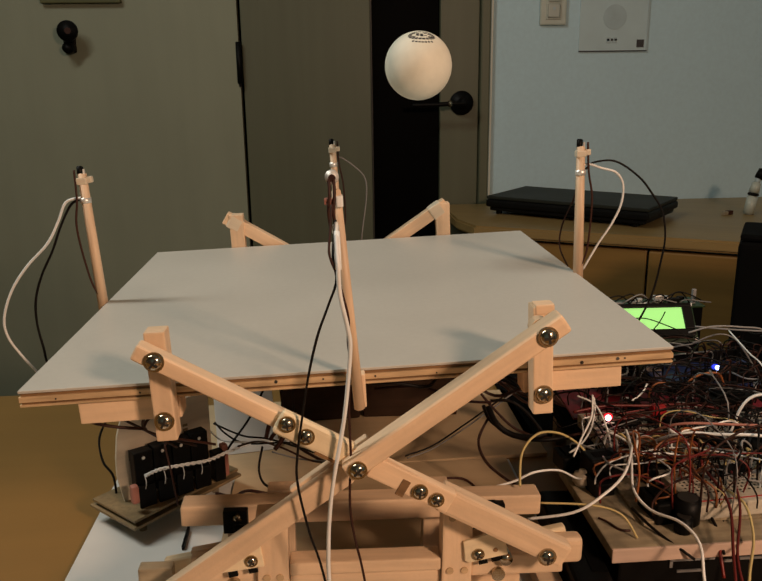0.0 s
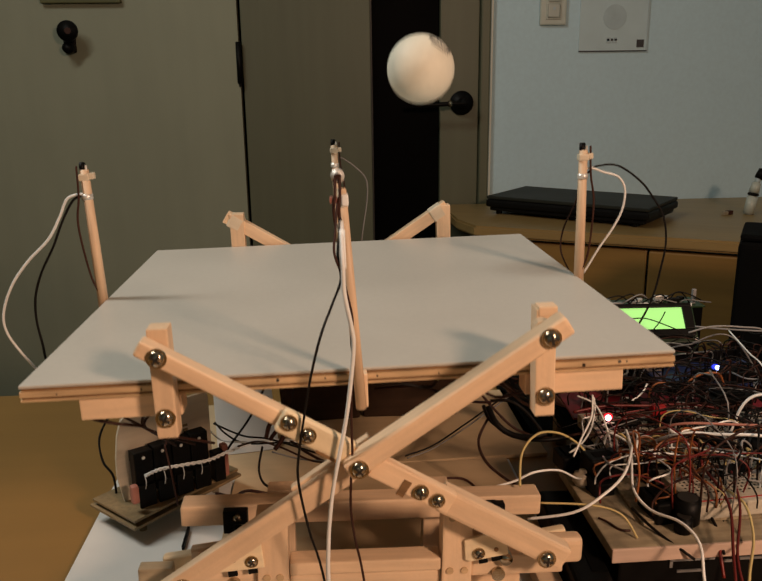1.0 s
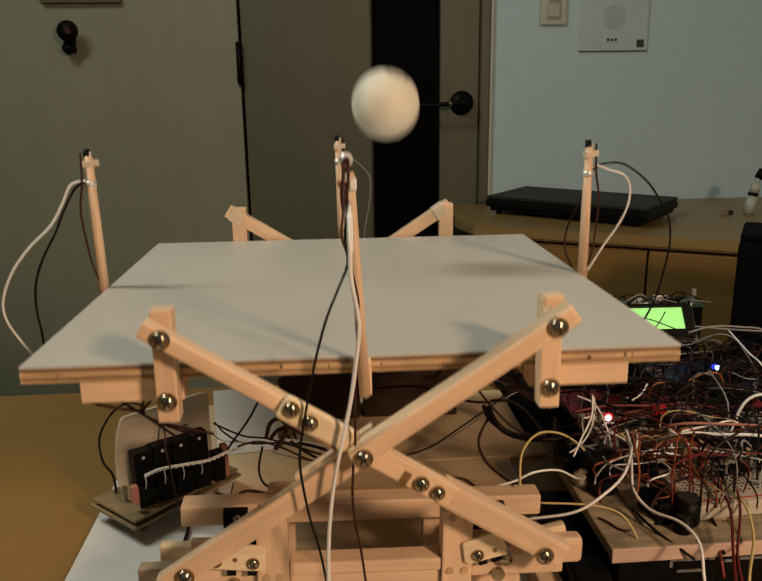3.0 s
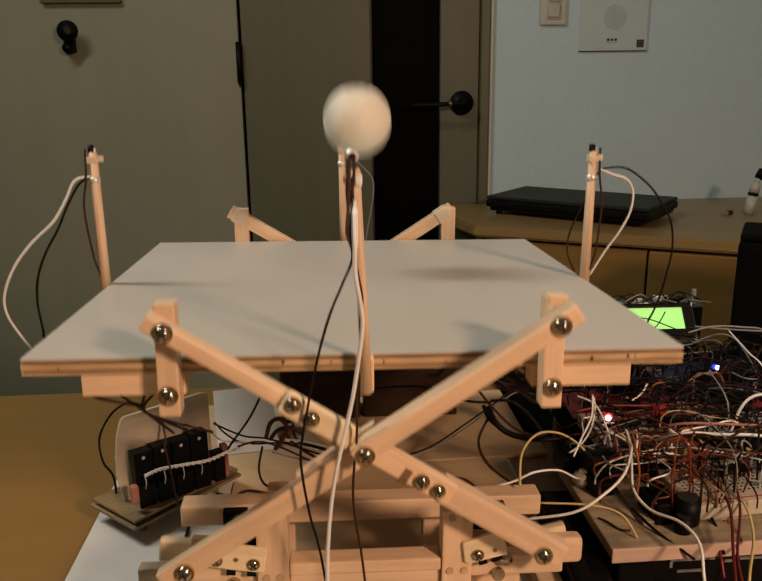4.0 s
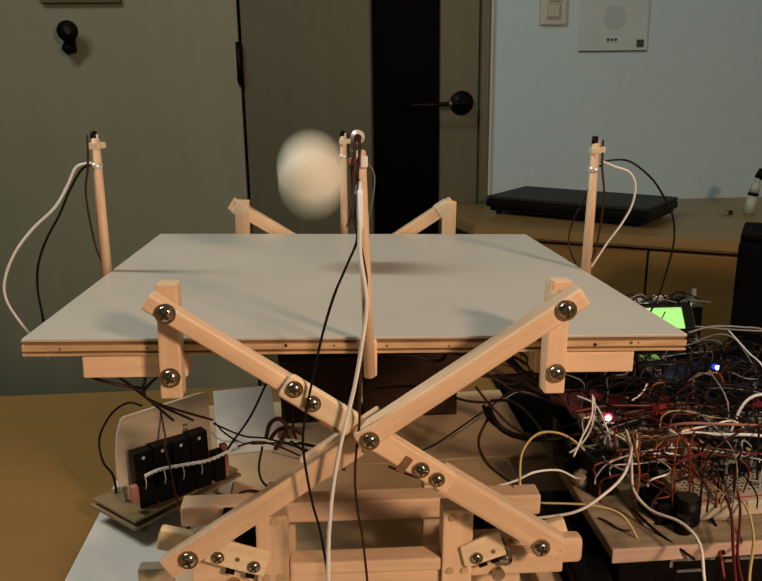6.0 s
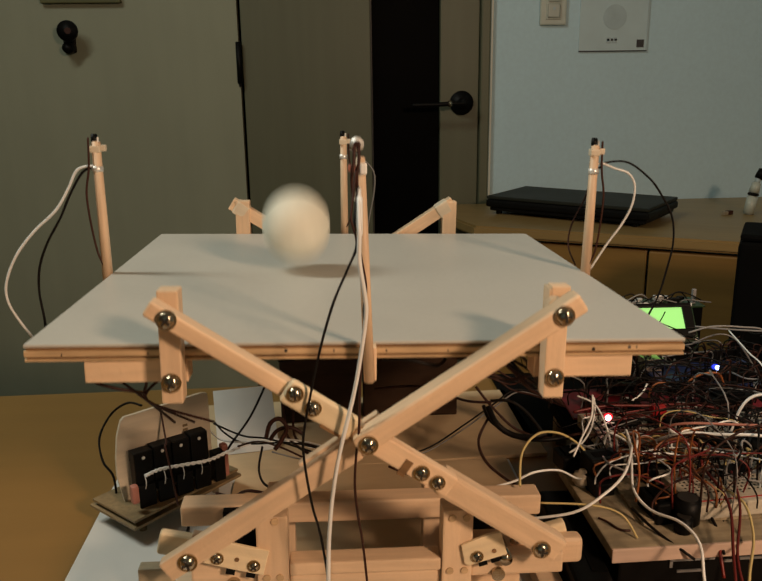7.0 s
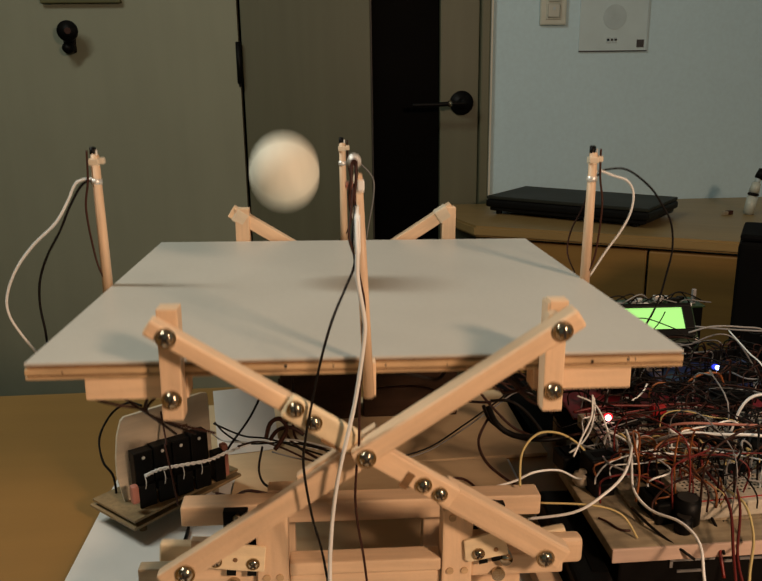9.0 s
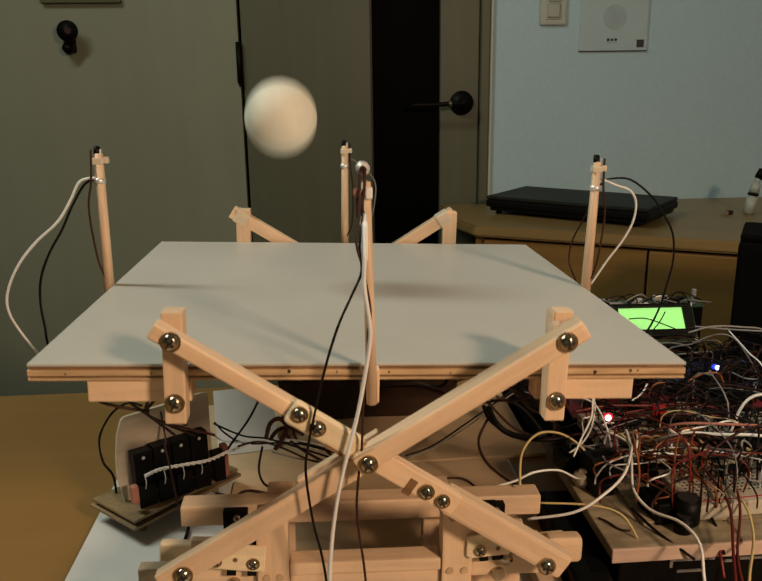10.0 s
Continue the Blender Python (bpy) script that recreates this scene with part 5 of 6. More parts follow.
    part("cap", box(-0.0043, 0.0043, -0.0026, 0.0046, 0.0484 - 0.0318 - 0.0042, 0.0484 - 0.0318 + 0.0042, 0.0010), M_RED, q, "red square cap")

    a = root("controller_board", "blue controller board with a lit blue lamp", "circuit board", pose(0.2280, 0.2100, 0.0302, 0, 0, 4))
    part("circuit_board", box(0, 0.085, 0, 0.053, 0.0050, 0.0066, 0.0003), M_PCB_BLUE, a)
    for x, y in ((0.004, 0.004), (0.081, 0.004), (0.004, 0.049), (0.081, 0.049)):
        part("standoff", rod((x, y, -0.001 if y < 0.01 else -0.0302), (x, y, 0.0050), 0.002, seg=8), M_STEEL, a)
    part("led", moved(ball_mesh(0.0016, 12, 8), 0.0325, -0.0020, 0.0218), M_LED_BLUE, a, "lit blue lamp", smooth=True)
    # added glowing ball: the blue lamp's halo as a shape
    part("lamp_lens", moved(ball_mesh(0.0026, 14, 10, 0.8), 0.0325, 0.0008, 0.0213), M_HALO_BLUE, a, "glowing ball standing for the blue lamp's halo", smooth=True)
    part("led_stub", box(0.0310, 0.0340, -0.0030, 0.0, 0.0050, 0.0203, 0.0002), M_BLACK, a)
    part("usb_socket", box(-0.004, 0.012, 0.034, 0.046, 0.0066, 0.0170, 0.0006), M_STEEL, a, "steel socket")
    for y in (0.002, 0.0485):
        part("header", box(0.018, 0.080, y, y + 0.0026, 0.0066, 0.0150, 0.0003), M_BLACK, a, "black pin header")
    part("main_chip", box(0.030, 0.066, 0.018, 0.026, 0.0066, 0.0105, 0.0005), M_BLACK, a)

    # the display on its black stand, tipped back
    d = root("display_module", "black display module with a blank lit green screen", "display", pose(0.2510, 0.3000, 0.0600, -38, 0, -2))
    part("circuit_board", box(-0.0420, 0.0360, 0.0042, 0.0058, -0.0180, 0.0160, 0.0004), M_PCB_GREEN, d)
    part("bezel_top", box(-0.0370, 0.0310, -0.0050, 0.0040, 0.0098, 0.0132, 0.0006), M_BLACK, d)
    part("bezel_bottom", box(-0.0370, 0.0310, -0.0050, 0.0040, -0.0150, -0.0092, 0.0006), M_BLACK, d)
    part("bezel_side", box(-0.0370, -0.0295, -0.0050, 0.0040, -0.0092, 0.0098, 0.0006), M_BLACK, d)
    part("bezel_side", box(0.0235, 0.0310, -0.0050, 0.0040, -0.0092, 0.0098, 0.0006), M_BLACK, d)
    part("screen", box(-0.0295, 0.0235, -0.0030, 0.0030, -0.0092, 0.0098, 0), M_LCD, d, "lit green screen")
    part("header", box(-0.030, 0.020, 0.0058, 0.010, 0.0140, 0.0170, 0.0003), M_BLACK, d, "black pin header")
    for x in (-0.0400, 0.0340):
        for z in (-0.0160, 0.0145):
            part("mount_screw", rod((x, 0.0042, z), (x, 0.0028, z), 0.0016, seg=10), M_SOLDER, d)
    st = root("display_stand", "black plastic block propping up the display", "stand", pose(0.2510, 0.2950, 0.0))
    part("block", box(-0.034, 0.034, 0.002, 0.045, 0.0, 0.0400, 0.0015), M_BLACK, st)
    part("prop", box(-0.030, 0.030, 0.012, 0.020, 0.0400, 0.0560, 0.0008), M_BLACK, st)
    g = root("spare_board", "green circuit board lying flat behind the display", "circuit board", pose(0.1950, 0.3180, 0.014, 0, 0, 2))
    part("block", box(0, 0.108, 0.0, 0.022, -0.014, 0.0498, 0.0010), M_BLACK_MATT, g)
    part("circuit_board", box(0, 0.108, -0.003, 0.025, 0.0500, 0.0516, 0.0003), M_PCB_GREEN, g)
    rnd = random.Random(21)
    for i in range(22):
        x, y, w, h = 0.003 + rnd.uniform(0, 0.098), rnd.uniform(-0.001, 0.018), rnd.uniform(0.003, 0.009), rnd.uniform(0.001, 0.006)
        part("component", box(x, x + w, y, y + 0.004, 0.0516, 0.0516 + h, 0.0004), (M_BLACK, M_SOLDER, M_PCB_GREEN, M_BLACK, M_W_GREY)[i % 5], g)
    part("pin_post", box(0.1000, 0.1030, 0.004, 0.007, 0.0516, 0.0640, 0.0004), M_W_GREY, g, "grey plug")


def moved(bm, x, y, z):
    bm.transform(Matrix.Translation((x, y, z)))
    return bm


M_PINK_EDGE = material("pinkish_edge_band", (0.62, 0.46, 0.37), 0.55, grain=0.12, grain_scale=(30, 200, 200), blotch=0.12, blotch_scale=40)


def long_wires():
    def w(points, r, mat, label):
        tagged(wire("loose_wire", points, r * 0.64, mat, label), group="loose wires")
    cream, white = "pale yellow loose wire looping over the table", "white loose wire curving down over the shelf"
    dark, brown = "black loose wire trailing across the board", "dark brown loose wire trailing across the board"
    w([(0.0781, 0.0500, 0.0569), (0.0841, 0.0700, 0.0651), (0.0985, 0.0900, 0.0655), (0.1186, 0.1100, 0.0542), (0.1320, 0.1100, 0.0428), (0.1347, 0.1000, 0.0305)], 0.0011, M_W_YELLOW, cream)
    w([(0.0692, 0.0700, 0.0455), (0.0808, 0.0700, 0.0486), (0.0910, 0.0700, 0.0531), (0.1071, 0.0800, 0.0481), (0.1216, 0.0900, 0.0370), (0.1365, 0.1000, 0.0308)], 0.0010, M_W_WHITE, white)
    w([(0.0853, 0.0600, 0.0320), (0.1060, 0.0500, 0.0405), (0.1205, 0.0500, 0.0492), (0.1352, 0.0600, 0.0553), (0.1508, 0.0900, 0.0548), (0.1606, 0.1200, 0.0400)], 0.0012, M_W_WHITE, white)
    w([(0.0903, 0.0550, 0.0439), (0.1158, 0.0500, 0.0440), (0.1292, 0.0450, 0.0408), (0.1359, 0.0400, 0.0305)], 0.0009, M_W_YELLOW, cream)
    w([(0.1626, 0.1200, 0.0400), (0.1473, 0.0800, 0.0484), (0.1410, 0.0600, 0.0452), (0.1440, 0.0450, 0.0426), (0.1521, 0.0300, 0.0445), (0.1548, 0.0150, 0.0420), (0.1508, 0.0000, 0.0321), (0.148, -0.02, 0.006)], 0.0012, M_W_WHITE, white)
    w([(0.1921, 0.0700, 0.0398), (0.1949, 0.0500, 0.0410), (0.1898, 0.0300, 0.0345), (0.1717, 0.0000, 0.0308), (0.165, -0.02, 0.008)], 0.0011, M_W_YELLOW, cream)
    w([(0.1890, 0.0800, 0.0440), (0.1840, 0.0450, 0.0440), (0.1700, 0.0120, 0.0370), (0.1640, -0.005, 0.026), (0.160, -0.02, 0.006)], 0.0012, M_W_RED, "dark red loose wire hanging over the shelf edge")
    w([(0.2050, 0.0850, 0.0440), (0.1900, 0.0450, 0.0430), (0.1720, 0.0120, 0.0365), (0.1690, -0.004, 0.026), (0.170, -0.02, 0.006)], 0.0011, M_W_RED, "dark red loose wire hanging over the shelf edge")
    w([(0.0846, 0.1500, 0.0511), (0.0753, 0.1400, 0.0389), (0.0780, 0.1300, 0.0291), (0.0878, 0.1200, 0.0226), (0.0960, 0.112, 0.0203)], 0.0014, M_W_BROWN, brown)
    w([(0.0820, 0.1600, 0.0524), (0.0854, 0.1500, 0.0458), (0.1005, 0.1500, 0.0352), (0.1132, 0.1400, 0.0367), (0.1315, 0.1400, 0.0378)], 0.0020, M_W_BLACK, dark)
    w([(0.2222, 0.1200, 0.0400), (0.2298, 0.1200, 0.0639), (0.2426, 0.1200, 0.0696), (0.262, 0.12, 0.062)], 0.0014, M_W_WHITE, white)
    w([(0.2659, 0.2100, 0.0795), (0.2584, 0.1700, 0.0779), (0.2593, 0.1500, 0.0719), (0.263, 0.135, 0.040)], 0.0008, M_W_WHITE, white)
    w([(0.2661, 0.2600, 0.0669), (0.2879, 0.2500, 0.0669), (0.3108, 0.2400, 0.0678)], 0.0012, M_W_GREY, "grey loose wire strung between the boards")
    w([(0.1700, 0.1200, 0.0400), (0.1800, 0.0950, 0.0590), (0.2007, 0.0900, 0.0600), (0.2292, 0.0850, 0.0590), (0.262, 0.085, 0.045)], 0.0015, M_W_WHITE, white)
    w([(0.1700, 0.1300, 0.0400), (0.1820, 0.1050, 0.0600), (0.2107, 0.1000, 0.0610), (0.2492, 0.0950, 0.0590), (0.282, 0.115, 0.042)], 0.0013, M_PINK, "pinkish loose cable lying across the boards")
    w([(0.1694, 0.1000, 0.0400), (0.1700, 0.1000, 0.0475), (0.1831, 0.1000, 0.0528), (0.1934, 0.1000, 0.0493), (0.1923, 0.0900, 0.0408)], 0.0013, M_W_RED, "dark red loose wire arching over a breadboard")
    w([(0.2200, 0.2750, 0.0700), (0.2340, 0.2780, 0.0690), (0.2480, 0.2760, 0.0645), (0.2620, 0.2700, 0.0580), (0.270, 0.262, 0.045)], 0.0008, M_W_BLACK, "black loose wire crossing before the display")
    w([(0.2500, 0.2780, 0.0740), (0.2450, 0.2760, 0.0660), (0.2370, 0.2720, 0.0580), (0.228, 0.262, 0.045)], 0.0007, M_W_BLACK, "black loose wire crossing before the display")
    w([(0.1630, 0.0900, 0.0468), (0.1661, 0.0920, 0.0537), (0.1750, 0.0950, 0.0559), (0.1860, 0.1000, 0.0530), (0.1921, 0.1000, 0.0479), (0.1952, 0.1000, 0.0370), (0.1946, 0.1000, 0.0278)], 0.0012, M_W_ORANGE, "orange brown loose wire arching over the boards")
    w([(0.1555, 0.1000, 0.0436), (0.1581, 0.1000, 0.0540), (0.1645, 0.1000, 0.0552), (0.1691, 0.1000, 0.0505), (0.1686, 0.1000, 0.0399)], 0.0010, M_W_ORANGE, "orange brown loose wire arching over the boards")
    w([(0.1423, 0.1300, 0.0679), (0.1415, 0.1250, 0.0617), (0.1378, 0.1200, 0.0517), (0.1307, 0.1150, 0.0451), (0.1232, 0.1120, 0.0416)], 0.0010, M_W_WHITE, white)
    w([(0.1322, 0.1300, 0.0693), (0.1395, 0.1250, 0.0671), (0.1433, 0.1200, 0.0623), (0.1461, 0.1150, 0.0536), (0.1472, 0.1100, 0.0452), (0.1470, 0.1050, 0.0369)], 0.0009, M_W_WHITE, white)
    w([(0.1551, 0.1100, 0.0555), (0.1537, 0.1000, 0.0528), (0.1536, 0.0950, 0.0432), (0.1514, 0.0900, 0.0385)], 0.0013, M_W_WHITE, white)
    w([(0.1609, 0.1100, 0.0552), (0.1581, 0.1000, 0.0540), (0.1550, 0.0950, 0.0462)], 0.0010, M_W_WHITE, white)
    w([(0.1457, 0.1100, 0.0538), (0.1477, 0.1050, 0.0521), (0.1470, 0.1000, 0.0440), (0.1469, 0.1000, 0.0364)], 0.0012, M_W_GREY, "grey loose wire dropping between the boards")
    w([(0.1940, 0.1700, 0.0483), (0.1951, 0.1700, 0.0551), (0.1997, 0.1700, 0.0590), (0.2063, 0.1700, 0.0580)], 0.0010, M_W_ORANGE, "orange brown loose wire arching over the boards")
    w([(0.1784, 0.1600, 0.0515), (0.1866, 0.1650, 0.0541), (0.1922, 0.1700, 0.0586)], 0.0009, M_W_WHITE, white)
    w([(0.1752, 0.0800, 0.0396), (0.1775, 0.0700, 0.0377), (0.1785, 0.0550, 0.0348), (0.1802, 0.0450, 0.0282), (0.1758, 0.0300, 0.0257)], 0.0013, M_W_BLACK, dark)
    w([(0.1860, 0.0800, 0.0420), (0.1878, 0.0700, 0.0342), (0.1868, 0.0550, 0.0301), (0.1833, 0.0400, 0.0270), (0.1816, 0.0300, 0.0226)], 0.0012, M_W_BLACK, dark)
    w([(0.1404, 0.0600, 0.0354), (0.1443, 0.0500, 0.0327), (0.1491, 0.0400, 0.0304), (0.1544, 0.0320, 0.0284), (0.1602, 0.0280, 0.0247)], 0.0012, M_W_BLACK, dark)
    w([(0.2232, 0.1000, 0.0524), (0.2129, 0.0900, 0.0458), (0.2114, 0.0800, 0.0362), (0.2029, 0.0700, 0.0275), (0.2039, 0.0600, 0.0189)], 0.0013, M_W_BLACK, dark)
    w([(0.2089, 0.1000, 0.0516), (0.2011, 0.0900, 0.0449), (0.2006, 0.0800, 0.0383), (0.1926, 0.0700, 0.0354)], 0.0012, M_W_BLACK, dark)
    w([(0.1744, 0.0800, 0.0337), (0.1808, 0.0800, 0.0384), (0.1890, 0.0800, 0.0389), (0.1944, 0.0800, 0.0341)], 0.0010, M_W_ORANGE, "orange brown loose wire arching over the boards")
    w([(0.1867, 0.0800, 0.0346), (0.1881, 0.0700, 0.0313), (0.1845, 0.0550, 0.0274), (0.1756, 0.0350, 0.0279), (0.1743, 0.0250, 0.0156)], 0.0013, M_W_RED, "dark red loose wire hanging over the shelf edge")
    w([(0.1956, 0.0800, 0.0281), (0.1909, 0.0600, 0.0283), (0.1887, 0.0450, 0.0249), (0.1830, 0.0300, 0.0225), (0.1831, 0.0250, 0.0137)], 0.0012, M_W_RED, "dark red loose wire hanging over the shelf edge")
    w([(-0.0499, 0.1000, 0.0655), (-0.0474, 0.1000, 0.0735), (-0.0423, 0.1000, 0.0761), (-0.0386, 0.1000, 0.0708), (-0.0416, 0.1000, 0.0637), (-0.0455, 0.1000, 0.0581)], 0.0020, M_W_BROWN, brown)
    w([(-0.0483, 0.1050, 0.0616), (-0.0438, 0.1050, 0.0672), (-0.0363, 0.1050, 0.0683), (-0.0298, 0.1050, 0.0637)], 0.0018, M_W_BROWN, brown)
    w([(0.0830, 0.1500, 0.0557), (0.0856, 0.1400, 0.0497), (0.0936, 0.1350, 0.0442), (0.1043, 0.1300, 0.0438), (0.1146, 0.1300, 0.0459)], 0.0030, M_W_BLACK, dark)
    w([(0.0844, 0.1500, 0.0599), (0.0954, 0.1450, 0.0612), (0.1050, 0.1400, 0.0552), (0.1132, 0.1300, 0.0450)], 0.0016, M_W_BLACK, dark)
    w([(0.0099, 0.1100, 0.0873), (0.0316, 0.1100, 0.0878), (0.0452, 0.1100, 0.0843), (0.0618, 0.1100, 0.0777), (0.0779, 0.1200, 0.0719)], 0.0012, M_W_BROWN, brown)
    red = "dark red loose wire lying across the boards"
    w([(0.1200, 0.0950, 0.0480), (0.1255, 0.1000, 0.0560), (0.1300, 0.1050, 0.0600), (0.1345, 0.1100, 0.0660), (0.1360, 0.1150, 0.0760)], 0.0009, M_W_WHITE, white)
    w([(0.1230, 0.0600, 0.0304), (0.1260, 0.0560, 0.0306), (0.1300, 0.0480, 0.0306), (0.1350, 0.0470, 0.0304)], 0.0010, M_W_BROWN, brown)
    w([(0.1371, 0.150, 0.0500), (0.1588, 0.152, 0.0523), (0.1839, 0.150, 0.0522), (0.2080, 0.152, 0.0512), (0.2285, 0.150, 0.0490), (0.2420, 0.152, 0.0410)], 0.0014, M_W_RED, red)
    w([(0.1540, 0.146, 0.0440), (0.1752, 0.148, 0.0452), (0.2067, 0.150, 0.0455), (0.2293, 0.148, 0.0440), (0.2450, 0.146, 0.0410)], 0.0014, M_W_RED, red)
    w([(0.1640, 0.152, 0.0460), (0.1900, 0.154, 0.0478), (0.2200, 0.152, 0.0470), (0.2400, 0.150, 0.0410)], 0.0010, M_W_RED, red)
    w([(0.2250, 0.190, 0.0450), (0.2330, 0.186, 0.0560), (0.2480, 0.186, 0.0575), (0.2560, 0.190, 0.0450)], 0.0012, M_W_ORANGE, "orange brown loose wire arching over the boards")
    for k in range(10):
        rnd = random.Random(60 + k)
        x, z = 0.205 + 0.0085 * k, 0.0650
        w([(x, 0.326, z), (x + 0.006, 0.322 + rnd.uniform(-0.004, 0.004), z + rnd.uniform(0.004, 0.012)), (x + 0.018, 0.322, z + rnd.uniform(0.002, 0.012)), (x + rnd.uniform(0.024, 0.034), 0.326, z + 0.001)],
          0.0009, (M_W_GREY, M_W_BLACK, M_W_BLACK)[k % 3], ("grey loose wire tangled behind the display", "black loose wire tangled behind the display", "black loose wire tangled behind the display")[k % 3])
    for k in range(9):
        rnd = random.Random(80 + k)
        x = 0.1440 + 0.0065 * k
        w([(x, 0.112, 0.0400), (x + rnd.uniform(-0.002, 0.002), 0.110, 0.0500), (x + rnd.uniform(-0.004, 0.006), 0.106, 0.0545 + rnd.uniform(-0.003, 0.003)), (x + rnd.uniform(0.004, 0.014), 0.100, 0.0470), (x + rnd.uniform(0.004, 0.016), 0.096, 0.0330)],
          0.0010, (M_W_WHITE, M_W_YELLOW, M_W_ORANGE)[k % 3], ("white loose wire plugged upright between the boards", "pale yellow loose wire plugged upright between the boards", "orange brown loose wire arching over the boards")[k % 3])
    w([(0.2440, 0.225, 0.0740), (0.2600, 0.222, 0.0790), (0.2800, 0.220, 0.0785), (0.3000, 0.220, 0.0740), (0.3150, 0.222, 0.0500)], 0.0011, M_W_GREY, "grey loose wire strung between the boards")
    w([(0.2480, 0.225, 0.0660), (0.2640, 0.222, 0.0730), (0.2760, 0.220, 0.0700), (0.2870, 0.218, 0.0560), (0.2960, 0.216, 0.0400)], 0.0010, M_W_GREY, "grey loose wire strung between the boards")
    # leads that run from under the plate to the boards
    w([(0.0330, 0.1700, 0.0150), (0.0520, 0.1750, 0.0190), (0.0770, 0.1850, 0.0300), (0.0950, 0.1900, 0.0400), (0.1120, 0.1950, 0.0480), (0.1300, 0.1900, 0.0440)], 0.0009, M_W_BLACK, dark)
    w([(0.0340, 0.1690, 0.0136), (0.0530, 0.1745, 0.0176), (0.0780, 0.1840, 0.0285), (0.0960, 0.1890, 0.0386), (0.1130, 0.1940, 0.0466), (0.1300, 0.1890, 0.0430)], 0.0008, M_W_GREY, "grey loose wire behind the scissor arms")
    for k in range(5):
        rnd = random.Random(40 + k)
        z = 0.0520 + 0.0024 * k
        w([(0.0700 + 0.003 * k, 0.2020, z + rnd.uniform(-0.004, 0.004)), (0.0900, 0.1980, z + 0.006 + rnd.uniform(-0.005, 0.003)), (0.1080, 0.1950, z + rnd.uniform(-0.004, 0.004)), (0.1230, 0.1900, z + rnd.uniform(-0.012, 0.006)), (0.1420, 0.1800, 0.0400)],
          0.0011, (M_W_BROWN, M_W_BROWN, M_W_BLACK)[k % 3], (brown, brown, dark)[k % 3])
    w([(0.0800, 0.1760, 0.0590), (0.0900, 0.1680, 0.0470), (0.1040, 0.1600, 0.0350), (0.1220, 0.1520, 0.0320), (0.1420, 0.1480, 0.0360)], 0.0014, M_W_BROWN, brown)
    w([(-0.0180, 0.0720, 0.0630), (-0.0270, 0.0900, 0.0560), (-0.0420, 0.1000, 0.0590), (-0.0560, 0.1150, 0.0560), (-0.0700, 0.1350, 0.0440)], 0.0009, M_W_BROWN, brown)
    for k in range(2):
        w([(-0.0480 + 0.009 * k, 0.1900, 0.0640), (-0.0440 + 0.006 * k, 0.1650, 0.0500 + 0.006 * k), (-0.0400 + 0.004 * k, 0.1400, 0.0450), (-0.0240 + 0.004 * k, 0.1200, 0.0420 + 0.006 * k), (-0.0080, 0.1000, 0.0440)], 0.0013, M_W_BROWN, brown)
    # behind and under the machine
    w([(-0.1240, 0.1360, 0.0720), (-0.1350, 0.1480, 0.0690), (-0.1475, 0.1560, 0.0590), (-0.1542, 0.1500, 0.0467), (-0.1507, 0.1400, 0.0356), (-0.1438, 0.1350, 0.0267), (-0.1424, 0.1300, 0.0035)], 0.0011, M_W_BLACK, dark)
    w([(-0.0873, 0.1600, 0.0480), (-0.0674, 0.1400, 0.0483), (-0.0494, 0.1300, 0.0497), (-0.0129, 0.0800, 0.0608)], 0.0009, M_W_BLACK, dark)
    w([(-0.0563, 0.1400, 0.0404), (-0.0570, 0.1200, 0.0349), (-0.0496, 0.1000, 0.0353), (-0.0304, 0.0900, 0.0398)], 0.0011, M_W_BLACK, dark)
    w([(-0.0824, 0.1200, 0.0222), (-0.0713, 0.1100, 0.0251), (-0.0617, 0.1000, 0.0338), (-0.0485, 0.1000, 0.0307)], 0.0014, M_W_BROWN, brown)
    w([(-0.0560, 0.1860, 0.0630), (-0.0658, 0.1700, 0.0471), (-0.0779, 0.1500, 0.0359), (-0.084, 0.142, 0.026)], 0.0012, M_W_BLACK, dark)
    w([(-0.0906, 0.1600, 0.0439), (-0.0835, 0.1600, 0.0369), (-0.0689, 0.1500, 0.0394), (-0.0381, 0.1300, 0.0491), (-0.0127, 0.1000, 0.0565)], 0.0009, M_W_WHITE, white)
    w([(-0.0866, 0.1600, 0.0489), (-0.0805, 0.1600, 0.0409), (-0.0669, 0.1500, 0.0384), (-0.0381, 0.1300, 0.0471), (-0.0127, 0.1000, 0.0545)], 0.0009, M_W_BLACK, dark)
    w([(-0.0498, 0.1300, 0.0419), (-0.0324, 0.1200, 0.0414), (-0.0129, 0.0800, 0.0594)], 0.0008, M_W_GREY, "grey loose wire behind the scissor arms")
    w([(0.0167, 0.1000, 0.0446), (0.0346, 0.0900, 0.0416), (0.0561, 0.0900, 0.0405), (0.0636, 0.0800, 0.0380)], 0.0011, M_W_BROWN, brown)
    w([(-0.1146, 0.1400, 0.0700), (-0.1094, 0.1250, 0.0541), (-0.1085, 0.1180, 0.0540), (-0.1050, 0.1120, 0.0400), (-0.1030, 0.1120, 0.0200)], 0.0009, M_W_BROWN, brown)
    b = part("pen_stroke", box(-0.0990, -0.0975, 0.0930, 0.1130, 0.0031, 0.0060, 0.0004), M_BLACK, None)
    tagged(b, "short black stick lying on the white board", "stick")


